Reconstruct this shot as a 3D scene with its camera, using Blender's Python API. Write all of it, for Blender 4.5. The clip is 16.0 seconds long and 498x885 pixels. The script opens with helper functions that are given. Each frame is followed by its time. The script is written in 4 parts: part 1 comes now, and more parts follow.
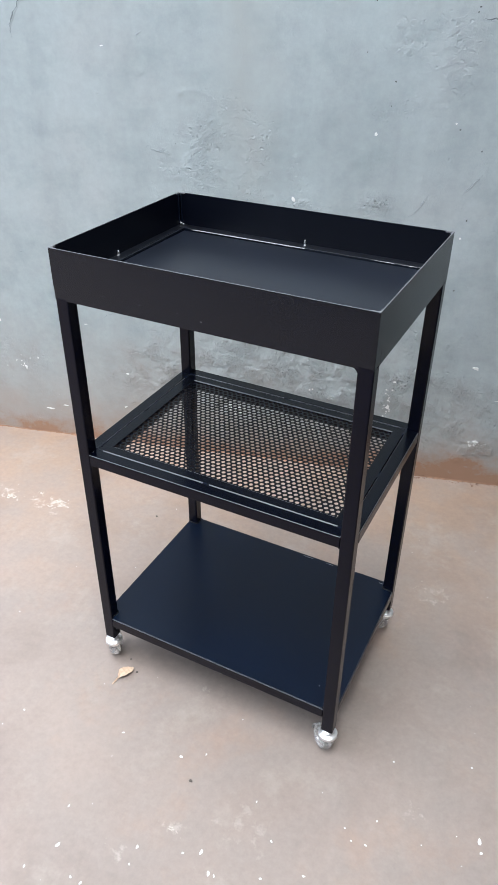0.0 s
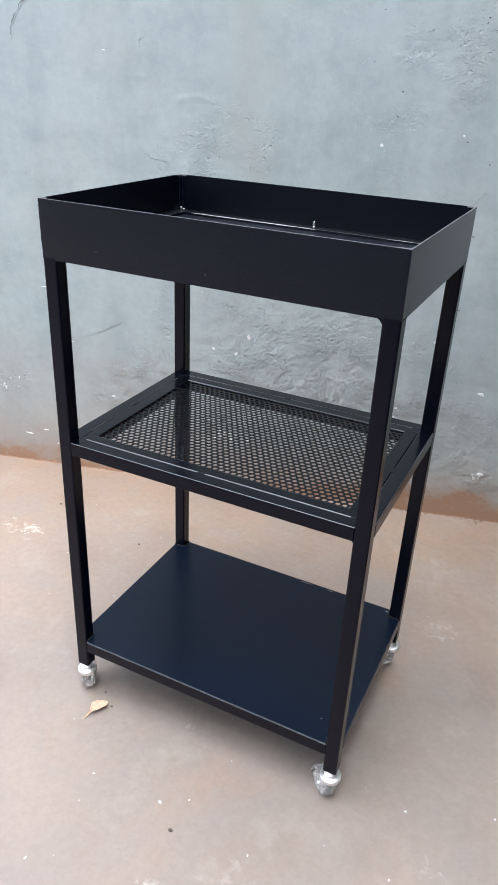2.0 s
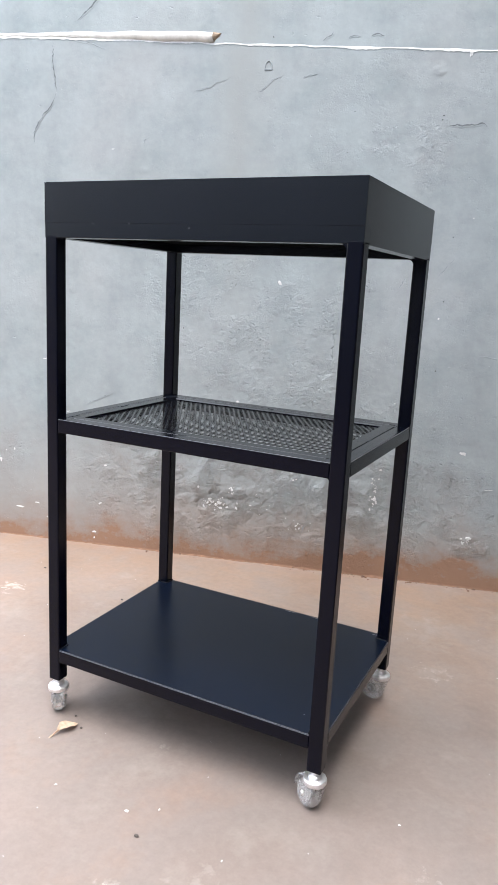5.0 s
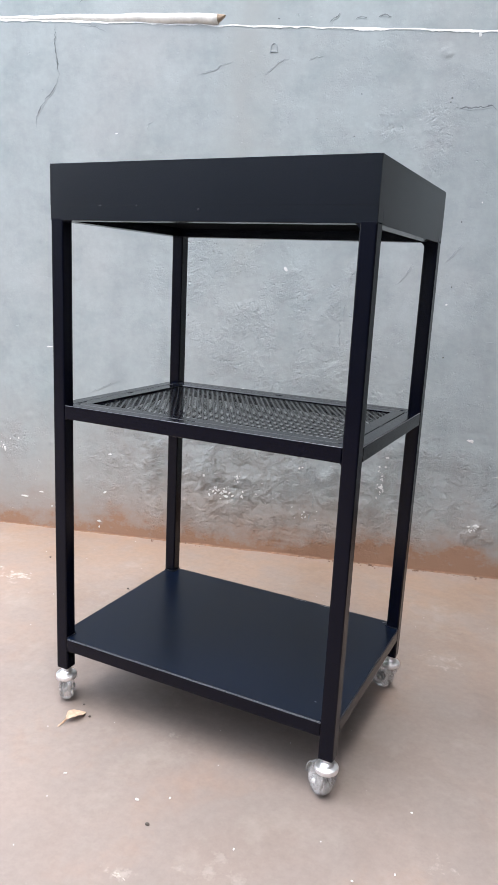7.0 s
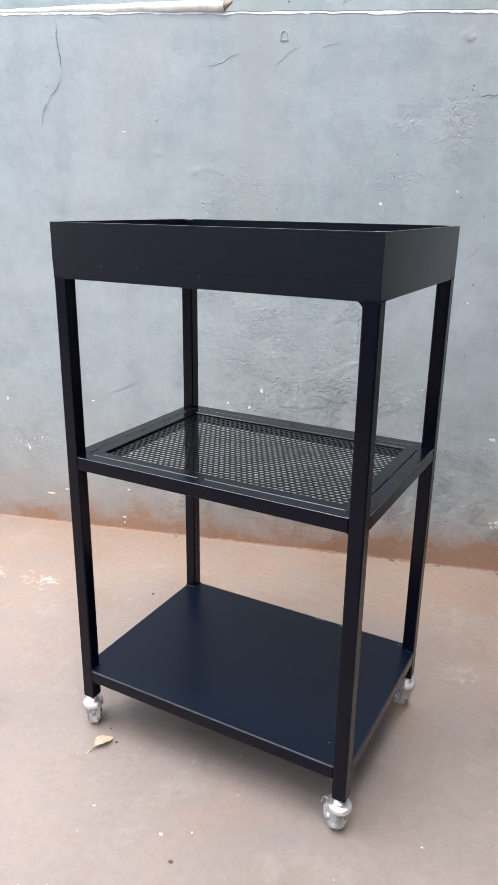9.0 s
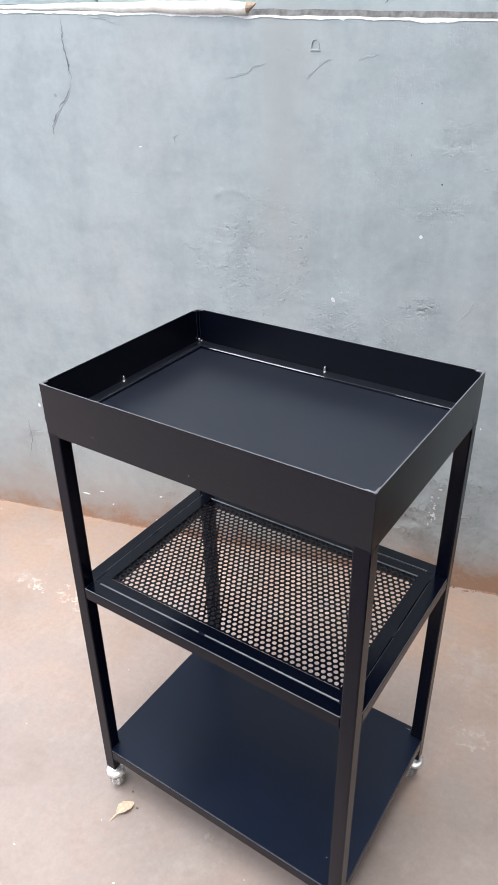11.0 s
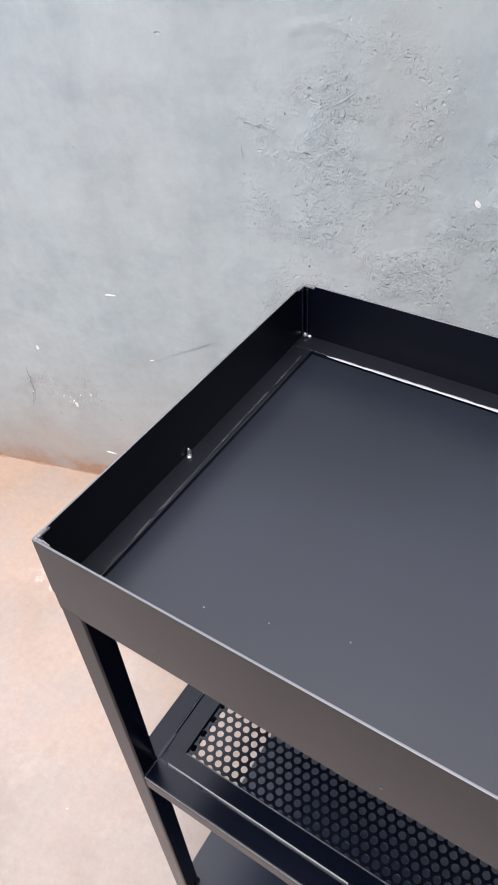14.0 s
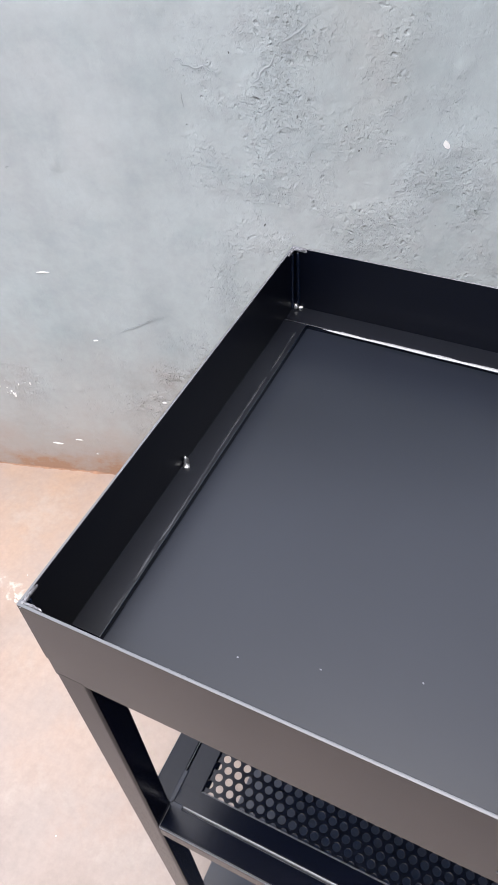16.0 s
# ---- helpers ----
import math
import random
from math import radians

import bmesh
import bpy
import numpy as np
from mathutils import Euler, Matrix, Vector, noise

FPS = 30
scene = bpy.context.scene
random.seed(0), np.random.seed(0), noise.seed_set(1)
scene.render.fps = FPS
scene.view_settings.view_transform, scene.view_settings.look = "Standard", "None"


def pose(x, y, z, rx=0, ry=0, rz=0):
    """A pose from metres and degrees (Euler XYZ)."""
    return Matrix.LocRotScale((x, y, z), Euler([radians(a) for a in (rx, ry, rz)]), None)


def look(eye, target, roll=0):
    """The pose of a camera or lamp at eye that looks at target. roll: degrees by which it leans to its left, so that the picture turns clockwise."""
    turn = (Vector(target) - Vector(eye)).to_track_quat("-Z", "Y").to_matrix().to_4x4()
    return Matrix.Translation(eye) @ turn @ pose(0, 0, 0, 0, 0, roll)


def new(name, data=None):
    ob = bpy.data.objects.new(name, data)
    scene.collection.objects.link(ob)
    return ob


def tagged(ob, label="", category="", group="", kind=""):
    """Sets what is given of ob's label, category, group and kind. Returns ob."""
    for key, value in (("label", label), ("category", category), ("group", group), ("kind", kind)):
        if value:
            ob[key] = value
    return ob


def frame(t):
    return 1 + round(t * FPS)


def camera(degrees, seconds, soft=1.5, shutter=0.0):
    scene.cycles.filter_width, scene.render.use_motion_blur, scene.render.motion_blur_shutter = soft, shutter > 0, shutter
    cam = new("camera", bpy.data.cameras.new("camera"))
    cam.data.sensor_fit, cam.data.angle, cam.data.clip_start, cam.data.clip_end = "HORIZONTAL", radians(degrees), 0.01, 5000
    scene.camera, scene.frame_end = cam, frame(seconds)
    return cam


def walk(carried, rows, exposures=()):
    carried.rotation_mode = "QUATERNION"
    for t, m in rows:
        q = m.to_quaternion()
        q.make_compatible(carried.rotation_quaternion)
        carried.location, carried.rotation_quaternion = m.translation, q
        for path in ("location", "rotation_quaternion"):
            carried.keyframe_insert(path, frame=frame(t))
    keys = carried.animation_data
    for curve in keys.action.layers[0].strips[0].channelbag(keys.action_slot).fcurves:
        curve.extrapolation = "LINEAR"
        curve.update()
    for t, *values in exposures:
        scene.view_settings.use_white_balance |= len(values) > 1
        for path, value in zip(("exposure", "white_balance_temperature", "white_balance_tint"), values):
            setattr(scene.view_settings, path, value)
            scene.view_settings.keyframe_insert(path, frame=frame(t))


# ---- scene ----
cam = camera(38.5, 16.0)
PATH = [
    (0, (0.714, -0.765, 1.209), (-0.041, 0.724, 0.108), 0.5),
    (0.5, (0.667, -0.788, 1.187), (0.006, 0.744, 0.084), 1.2),
    (1, (0.644, -0.803, 1.15), (-0.012, 0.773, 0.108), 1.3),
    (1.5, (0.653, -0.779, 1.071), (-0.05, 0.809, 0.079), 1.8),
    (2, (0.675, -0.75, 1.03), (-0.084, 0.86, 0.118), 2.8),
    (2.5, (0.715, -0.737, 0.959), (-0.136, 0.888, 0.163), 4.4),
    (3, (0.735, -0.795, 0.874), (-0.122, 0.905, 0.263), 3.5),
    (3.5, (0.761, -0.82, 0.799), (-0.119, 0.916, 0.338), 2.3),
    (4, (0.777, -0.837, 0.768), (-0.091, 0.916, 0.353), 2.6),
    (6.5, (0.762, -0.862, 0.726), (-0.087, 0.895, 0.284), 3.0),
    (7, (0.758, -0.852, 0.728), (-0.095, 0.901, 0.282), 2.8),
    (7.5, (0.763, -0.85, 0.733), (-0.106, 0.898, 0.297), 2.5),
    (8, (0.763, -0.838, 0.742), (-0.135, 0.895, 0.307), 1.9),
    (10.5, (0.751, -0.655, 1.243), (-0.169, 0.819, 0.253), -0.5),
    (11, (0.728, -0.572, 1.288), (-0.241, 0.865, 0.289), -0.9),
    (11.5, (0.65, -0.49, 1.307), (-0.27, 0.925, 0.233), -1.5),
    (12, (0.535, -0.417, 1.318), (-0.343, 1.003, 0.217), -2.2),
    (12.5, (0.464, -0.324, 1.312), (-0.402, 1.037, 0.13), -3.0),
    (13, (0.407, -0.214, 1.292), (-0.556, 1.002, 0.03), -5.3),
    (13.5, (0.358, -0.171, 1.26), (-0.574, 1.006, -0.062), -4.7),
    (14, (0.294, -0.159, 1.232), (-0.558, 1.021, -0.139), -4.4),
    (14.5, (0.254, -0.143, 1.214), (-0.522, 1.037, -0.201), -4.4),
    (15, (0.229, -0.135, 1.202), (-0.493, 1.043, -0.244), -3.9),
    (15.5, (0.209, -0.122, 1.194), (-0.473, 1.068, -0.261), -3.7),
    (16, (0.202, -0.111, 1.189), (-0.459, 1.091, -0.267), -4.6),
]
EXPOSURES = [(0, 2.31, 6330, 6), (3, 2.43, 6500, 8), (4, 2.46, 6640, 10), (7, 2.39, 6580, 11), (10.5, 2.42, 6560, 10), (12.5, 2.38, 6800, 12), (16, 2.44, 6720, 13)]
walk(cam, [(t, look(eye, target, roll)) for t, eye, target, roll in PATH], EXPOSURES)

# ---- world, sun, exposure ----
world = bpy.data.worlds.new("overcast_sky")
scene.world = world
world.use_nodes = True
wn = world.node_tree
sky = wn.nodes.new("ShaderNodeTexSky")
sky.sky_type = "NISHITA"
sky.sun_disc = False
sky.sun_elevation = radians(78)
sky.sun_rotation = radians(163)
sky.air_density = 1.0
sky.dust_density = 1.2
pale = wn.nodes.new("ShaderNodeHueSaturation")      # cloud takes most of the blue out of the sky
pale.inputs["Saturation"].default_value = 0.40
wn.links.new(sky.outputs[0], pale.inputs["Color"])
wn.links.new(pale.outputs[0], wn.nodes["Background"].inputs[0])
wn.nodes["Background"].inputs[1].default_value = 0.15
sun = new("sun", bpy.data.lights.new("sun", "SUN"))
sun.data.energy, sun.data.angle, sun.data.color = 0.68, radians(50), (1.0, 0.98, 0.95)
sun.matrix_world = look((0.3, -1.0, 5.0), (0, 0, 0))

# ---- plan ----
W, D, H = 0.498, 0.355, 0.878          # trolley: width, depth, height
T = 0.022                              # square tube
HOLE = 0.0035                          # radius of the perforations
Z_LEG, Z_LOW, Z_MID, Z_TRAY = 0.068, 0.127, 0.524, 0.821
WALL_TURN, WALL_Y = 15.6, 0.830      # the wall crosses the trolley's axis at y = WALL_Y
LEDGE_DEPTH = 0.045
WALL_TOP = 1.62


# ---- materials ----
def nodes_of(name):
    m = bpy.data.materials.new(name)
    m.use_nodes = True
    t = m.node_tree
    return m, t, t.nodes["Principled BSDF"]


def add(t, kind, **values):
    n = t.nodes.new(kind)
    for key, value in values.items():
        if key in n.inputs:
            n.inputs[key].default_value = value
    return n


def noise_node(t, coords, scale, detail=6.0, rough=0.6, stretch=None):
    n = add(t, "ShaderNodeTexNoise", Scale=scale, Detail=detail, Roughness=rough)
    if stretch:
        mp = t.nodes.new("ShaderNodeMapping")
        mp.inputs["Scale"].default_value = stretch
        t.links.new(coords, mp.inputs[0])
        t.links.new(mp.outputs[0], n.inputs["Vector"])
    else:
        t.links.new(coords, n.inputs["Vector"])
    return n.outputs["Fac"]


def t_noise_color(t, coords, scale):
    n = add(t, "ShaderNodeTexNoise", Scale=scale, Detail=3.0)
    t.links.new(coords, n.inputs["Vector"])
    return n.outputs["Color"]


def ramp(t, fac, stops):
    n = t.nodes.new("ShaderNodeValToRGB")
    e = n.color_ramp.elements
    while len(e) < len(stops):
        e.new(0.5)
    for el, (p, c) in zip(e, stops):
        el.position, el.color = p, (*c, 1) if len(c) == 3 else c
    t.links.new(fac, n.inputs[0])
    return n.outputs[0]


def grey(v):
    return (v, v, v)


def mix(t, fac, a, b, blend="MIX"):
    n = t.nodes.new("ShaderNodeMix")
    n.data_type, n.blend_type = "RGBA", blend
    for sock, v in ((n.inputs[0], fac), (n.inputs[6], a), (n.inputs[7], b)):
        if hasattr(v, "is_output"):
            t.links.new(v, sock)
        elif isinstance(v, tuple):
            sock.default_value = (*v, 1)
        else:
            sock.default_value = v
    return n.outputs[2]


def calc(t, op, a, b=0.0, clamp=False):
    n = t.nodes.new("ShaderNodeMath")
    n.operation, n.use_clamp = op, clamp
    for sock, v in zip(n.inputs, (a, b)):
        if hasattr(v, "is_output"):
            t.links.new(v, sock)
        else:
            sock.default_value = v
    return n.outputs[0]


def bump(t, p, height, strength, distance, under=None):
    n = add(t, "ShaderNodeBump", Strength=strength, Distance=distance)
    t.links.new(height, n.inputs["Height"])
    if under is not None:
        t.links.new(under, n.inputs["Normal"])
    t.links.new(n.outputs[0], p.inputs["Normal"])
    return n.outputs[0]


def object_coords(t):
    return t.nodes.new("ShaderNodeTexCoord").outputs["Object"]


def make_wall_paint():
    m, t, p = nodes_of("grey_blue_wall_paint")
    co = object_coords(t)
    sep = t.nodes.new("ShaderNodeSeparateXYZ")
    t.links.new(co, sep.inputs[0])
    broad = noise_node(t, co, 1.7, 3)
    tint = ramp(t, broad, [(0.3, (0.318, 0.360, 0.366)), (0.55, (0.344, 0.375, 0.378)), (0.75, (0.360, 0.371, 0.368))])
    runs = noise_node(t, co, 5.0, 4, 0.55, (2.2, 1.0, 0.35))
    tint = mix(t, 1.0, tint, ramp(t, runs, [(0.3, grey(0.93)), (0.6, grey(1.02))]), "MULTIPLY")
    smear = noise_node(t, co, 11.0, 7, 0.62, (0.8, 1.0, 1.0))
    tint = mix(t, 1.0, tint, ramp(t, smear, [(0.32, (0.87, 0.90, 0.90)), (0.5, grey(1.0)), (0.68, (1.06, 1.07, 1.07))]), "MULTIPLY")
    fine = noise_node(t, co, 46.0, 8, 0.7)
    tint = mix(t, 1.0, tint, ramp(t, fine, [(0.3, grey(0.93)), (0.65, grey(1.04))]), "MULTIPLY")
    # a broad old run of rusty water down the wall
    off = calc(t, "ADD", calc(t, "ADD", sep.outputs["X"], 0.10), calc(t, "MULTIPLY", calc(t, "SUBTRACT", noise_node(t, co, 5.0, 5, 0.6), 0.5), 0.22))
    run = ramp(t, calc(t, "ABSOLUTE", off), [(0.0, grey(0.75)), (0.035, grey(0.45)), (0.10, grey(0.0))])
    high = ramp(t, sep.outputs["Z"], [(0.55, grey(0)), (0.85, grey(1))])
    tint = mix(t, calc(t, "MULTIPLY", run, high), tint, (0.322, 0.338, 0.328))
    # rough bare plaster shows greyer through the paint
    rough = t.nodes.new("ShaderNodeAttribute")
    rough.attribute_name = "rough"
    bare = calc(t, "MULTIPLY", rough.outputs["Fac"], ramp(t, noise_node(t, co, 30.0, 6, 0.7), [(0.52, grey(0)), (0.66, grey(0.5))]), True)
    tint = mix(t, bare, tint, (0.275, 0.278, 0.275))
    # warm grey dust low on the wall, then red earth splashed along its foot
    wav = noise_node(t, co, 2.6, 5, 0.6)
    up = calc(t, "ADD", sep.outputs["Z"], calc(t, "MULTIPLY", calc(t, "SUBTRACT", wav, 0.5), 0.75))
    up = calc(t, "ADD", up, calc(t, "MULTIPLY", sep.outputs["X"], 0.12))
    dusty = ramp(t, up, [(0.02, grey(0.65)), (0.34, grey(0.0))])
    tint = mix(t, dusty, tint, (0.33, 0.30, 0.275))
    low = ramp(t, up, [(0.12, grey(1.0)), (0.50, grey(0.0))])
    grit = ramp(t, noise_node(t, co, 24.0, 8, 0.72), [(0.44, grey(0.0)), (0.66, grey(0.6))])
    grit = calc(t, "MULTIPLY", grit, calc(t, "ADD", calc(t, "MULTIPLY", rough.outputs["Fac"], 0.8), 0.2), True)
    tint = mix(t, calc(t, "MULTIPLY", low, grit), tint, (0.235, 0.200, 0.175))
    splash = noise_node(t, co, 9.0, 9, 0.75, (0.7, 1.0, 1.0))
    foot = calc(t, "SUBTRACT", sep.outputs["Z"], calc(t, "MULTIPLY", calc(t, "SUBTRACT", splash, 0.42), 0.30))
    foot = calc(t, "SUBTRACT", foot, calc(t, "MULTIPLY", sep.outputs["X"], 0.025))
    red = ramp(t, foot, [(0.0, grey(0.90)), (0.02, grey(0.58)), (0.06, grey(0.25)), (0.15, grey(0.0))])
    tint = mix(t, red, tint, (0.30, 0.165, 0.100))
    t.links.new(tint, p.inputs["Base Color"])
    t.links.new(ramp(t, fine, [(0.3, grey(0.72)), (0.7, grey(0.9))]), p.inputs["Roughness"])
    b = bump(t, p, noise_node(t, co, 13.0, 5, 0.5), 0.16, 0.005)
    b = bump(t, p, noise_node(t, co, 120.0, 3, 0.5), 0.10, 0.001, b)
    # paint flaked off in clusters, a few lone nicks elsewhere
    where = ramp(t, noise_node(t, co, 12.0, 3, 0.5), [(0.42, grey(0.10)), (0.60, grey(1))])
    coarse = calc(t, "ADD", calc(t, "MULTIPLY", ramp(t, sep.outputs["Z"], [(0.20, grey(1)), (0.52, grey(0))]), 0.9), 1.0)
    patch = calc(t, "MULTIPLY", calc(t, "MULTIPLY", rough.outputs["Fac"], where), coarse)
    nicks = ramp(t, noise_node(t, co, 34.0, 4, 0.55, (1.0, 1.0, 1.6)), [(0.265, grey(0)), (0.295, grey(1))])
    b = bump(t, p, nicks, 0.6, 0.003, b)
    # sharp-edged shells where thin coats have come away
    lump = noise_node(t, co, 75.0, 6, 0.62, (1.0, 1.0, 1.25))
    flakes = ramp(t, lump, [(0.36, grey(0)), (0.44, grey(0.45)), (0.54, grey(0.55)), (0.66, grey(1))])
    b = bump(t, p, calc(t, "MULTIPLY", flakes, patch), 0.6, 0.0042, b)
    # small pits and grains, thick in the rough places
    warp = mix(t, 0.020, co, t_noise_color(t, co, 40.0), "ADD")
    for scale, low, high, deep in ((90.0, 0.62, 0.68, 0.0035), (170.0, 0.50, 0.56, 0.002)):
        vor = add(t, "ShaderNodeTexVoronoi", Scale=scale)
        t.links.new(warp, vor.inputs["Vector"])
        some = ramp(t, vor.outputs["Color"], [(low, grey(0)), (high, grey(1))])
        pit = ramp(t, vor.outputs["Distance"], [(0.14, grey(1)), (0.34, grey(0))])
        b = bump(t, p, calc(t, "MULTIPLY", calc(t, "MULTIPLY", some, pit), calc(t, "MULTIPLY", patch, -1.0)), 0.7, deep, b)
    bump(t, p, calc(t, "MULTIPLY", noise_node(t, co, 230.0, 6, 0.7), patch), 0.9, 0.0034, b)
    p.inputs["Specular IOR Level"].default_value = 0.3
    return m


LIME_SPILLS = [(-0.455, 0.350, 0.075, 0.036, 0.9), (-0.590, 0.335, 0.070, 0.030, 0.8), (0.312, -0.246, 0.032, 0.026, 0.5), (0.245, -0.318, 0.026, 0.018, 0.5),
               (0.672, -0.036, 0.026, 0.022, 0.6), (0.228, 0.020, 0.018, 0.014, 0.4), (0.555, 0.490, 0.050, 0.040, 0.45), (0.420, -0.190, 0.060, 0.040, 0.3)]   # x, y, half length, half width, strength


def make_concrete():
    m, t, p = nodes_of("dusty_pink_concrete")
    co = object_coords(t)
    rot = t.nodes.new("ShaderNodeMapping")
    rot.inputs["Rotation"].default_value = (0, 0, radians(-WALL_TURN))
    t.links.new(co, rot.inputs[0])
    sep = t.nodes.new("ShaderNodeSeparateXYZ")
    t.links.new(rot.outputs[0], sep.inputs[0])
    broad = noise_node(t, co, 2.3, 4, 0.55)
    tint = ramp(t, broad, [(0.32, (0.212, 0.170, 0.148)), (0.52, (0.264, 0.213, 0.188)), (0.72, (0.294, 0.238, 0.210))])
    # pink earth dust has gathered towards the wall
    near = calc(t, "ADD", sep.outputs["Y"], calc(t, "MULTIPLY", calc(t, "SUBTRACT", noise_node(t, co, 3.1, 5, 0.6), 0.5), 0.7))
    dust = ramp(t, near, [(0.1, grey(0.0)), (0.75, grey(0.85))])
    tint = mix(t, dust, tint, (0.305, 0.208, 0.150))
    wash = ramp(t, noise_node(t, co, 8.0, 6, 0.6), [(0.42, grey(0)), (0.62, grey(0.55))])
    tint = mix(t, wash, tint, (0.238, 0.203, 0.185))
    rusty = ramp(t, noise_node(t, co, 4.6, 8, 0.68), [(0.55, grey(0)), (0.70, grey(0.4))])
    tint = mix(t, rusty, tint, (0.300, 0.195, 0.145))
    lime = ramp(t, noise_node(t, co, 6.5, 9, 0.72), [(0.545, grey(0)), (0.68, grey(0.6))])
    tint = mix(t, lime, tint, (0.315, 0.268, 0.236))
    dark = ramp(t, noise_node(t, co, 4.1, 6, 0.65), [(0.28, grey(0.82)), (0.5, grey(1.0))])
    tint = mix(t, 1.0, tint, dark, "MULTIPLY")
    # thin ragged spills of lime trodden into the concrete
    ragged = noise_node(t, co, 48.0, 6, 0.62)
    sep_floor = t.nodes.new("ShaderNodeSeparateXYZ")
    t.links.new(co, sep_floor.inputs[0])
    for x, y, rx, ry, much in LIME_SPILLS:
        dx = calc(t, "DIVIDE", calc(t, "SUBTRACT", sep_floor.outputs["X"], x), rx)
        dy = calc(t, "DIVIDE", calc(t, "SUBTRACT", sep_floor.outputs["Y"], y), ry)
        far = calc(t, "ADD", calc(t, "MULTIPLY", dx, dx), calc(t, "MULTIPLY", dy, dy))
        core = calc(t, "ADD", ragged, calc(t, "MULTIPLY", far, -0.10))
        tint = mix(t, ramp(t, core, [(0.50, grey(0.0)), (0.60, grey(much))]), tint, (0.43, 0.375, 0.33))
    fine = noise_node(t, co, 70.0, 9, 0.75)
    tint = mix(t, 1.0, tint, ramp(t, fine, [(0.28, grey(0.88)), (0.68, grey(1.06))]), "MULTIPLY")
    t.links.new(tint, p.inputs["Base Color"])
    t.links.new(ramp(t, broad, [(0.3, grey(0.5)), (0.7, grey(0.72))]), p.inputs["Roughness"])
    b = bump(t, p, noise_node(t, co, 14.0, 7, 0.6), 0.25, 0.003)
    bump(t, p, fine, 0.3, 0.0012, b)
    return m


def make_black_paint(name, rough, base=(0.0020, 0.0042, 0.0115), gloss=0.36, wobble=0.0):
    m, t, p = nodes_of(name)
    co = object_coords(t)
    cloud = noise_node(t, co, 7.0, 4, 0.55)
    t.links.new(ramp(t, cloud, [(0.0, tuple(v * 0.7 for v in base)), (1.0, tuple(v * 1.5 for v in base))]), p.inputs["Base Color"])
    t.links.new(ramp(t, cloud, [(0.0, grey(rough - 0.03)), (1.0, grey(rough + 0.04))]), p.inputs["Roughness"])
    p.inputs["Specular IOR Level"].default_value = gloss
    if wobble:
        bump(t, p, noise_node(t, co, 8.0, 3, 0.5), wobble, 0.004)
    return m


def make_plain(name, color, rough, metal=0.0, scale=60.0, spread=0.2, relief=0.15):
    m, t, p = nodes_of(name)
    co = object_coords(t)
    f = noise_node(t, co, scale, 6, 0.65)
    lo, hi = tuple(max(0, v * (1 - spread)) for v in color), tuple(min(1, v * (1 + spread)) for v in color)
    t.links.new(ramp(t, f, [(0.3, lo), (0.7, hi)]), p.inputs["Base Color"])
    t.links.new(ramp(t, f, [(0.3, grey(max(0.02, rough - 0.06))), (0.7, grey(rough + 0.06))]), p.inputs["Roughness"])
    p.inputs["Metallic"].default_value = metal
    bump(t, p, f, relief, 0.001)
    return m


def make_clear():
    m, t, p = nodes_of("clear_plastic")
    p.inputs["Base Color"].default_value = (0.98, 0.98, 0.98, 1)
    p.inputs["Transmission Weight"].default_value = 0.80
    p.inputs["IOR"].default_value = 1.42
    f = noise_node(t, object_coords(t), 90.0, 4)
    t.links.new(ramp(t, f, [(0.3, grey(0.05)), (0.7, grey(0.14))]), p.inputs["Roughness"])
    return m


M_WALL = make_wall_paint()
M_FLOOR = make_concrete()
M_BLACK = make_black_paint("satin_black_paint", 0.22, (0.0010, 0.0014, 0.0056), 0.19)
M_SIDE = make_black_paint("rolled_black_side", 0.25, (0.0009, 0.0022, 0.0062), 0.40, 0.10)
# darker copy of the side paint: the tray's inner shade is in its colour
M_INNER = make_black_paint("shaded_black_inside", 0.30, (0.0008, 0.0014, 0.0042), 0.31)
M_TRAY = make_black_paint("satin_black_tray", 0.29, (0.0052, 0.0070, 0.0120), 0.52)
M_SHEET = make_black_paint("satin_black_sheet", 0.30, (0.0010, 0.0040, 0.0125), 0.33)
M_PERF = make_black_paint("satin_black_perforated", 0.20, (0.0016, 0.0026, 0.0060), 0.34)
# matt and darker than the tray: shade beneath it put into the colour
M_UNDER = make_black_paint("shaded_black_underside", 0.9, (0.0012, 0.0014, 0.0020), 0.02)
# glossier tops of the middle rails and inner bars
M_RAIL_TOP = make_black_paint("satin_black_rail_top", 0.19, (0.0010, 0.0018, 0.0052), 0.28)
# tray rail tops: sky sheen partly put into a paler, glossier black
M_LEDGE = make_black_paint("sheen_black_ledge", 0.28, (0.0034, 0.0042, 0.0068), 0.60)
# highlight of rounded edges and tray rim, put into a pale colour
M_EDGE = make_black_paint("edge_highlight", 0.28, (0.088, 0.092, 0.100), 0.8)
M_BEAD = make_black_paint("painted_bead", 0.22, (0.020, 0.021, 0.025), 0.7)
# rear beads only: a painted highlight along the tray's back
M_BRIGHT = make_black_paint("highlight_bead", 0.22, (0.20, 0.205, 0.215), 0.8)
M_WELD = make_black_paint("painted_weld", 0.2)
M_BARE = make_plain("bare_bright_steel", (0.40, 0.41, 0.42), 0.4, 0.9, 400.0)
M_WORN = make_plain("worn_grey_steel", (0.20, 0.20, 0.215), 0.45, 0.5, 400.0)
M_NICK = make_plain("nicked_paint", (0.10, 0.10, 0.105), 0.4, 0.2, 400.0)
M_DARK = make_plain("dark_shade_wall", (0.075, 0.068, 0.062), 0.9, 0.0, 6.0, 0.25, 0.5)
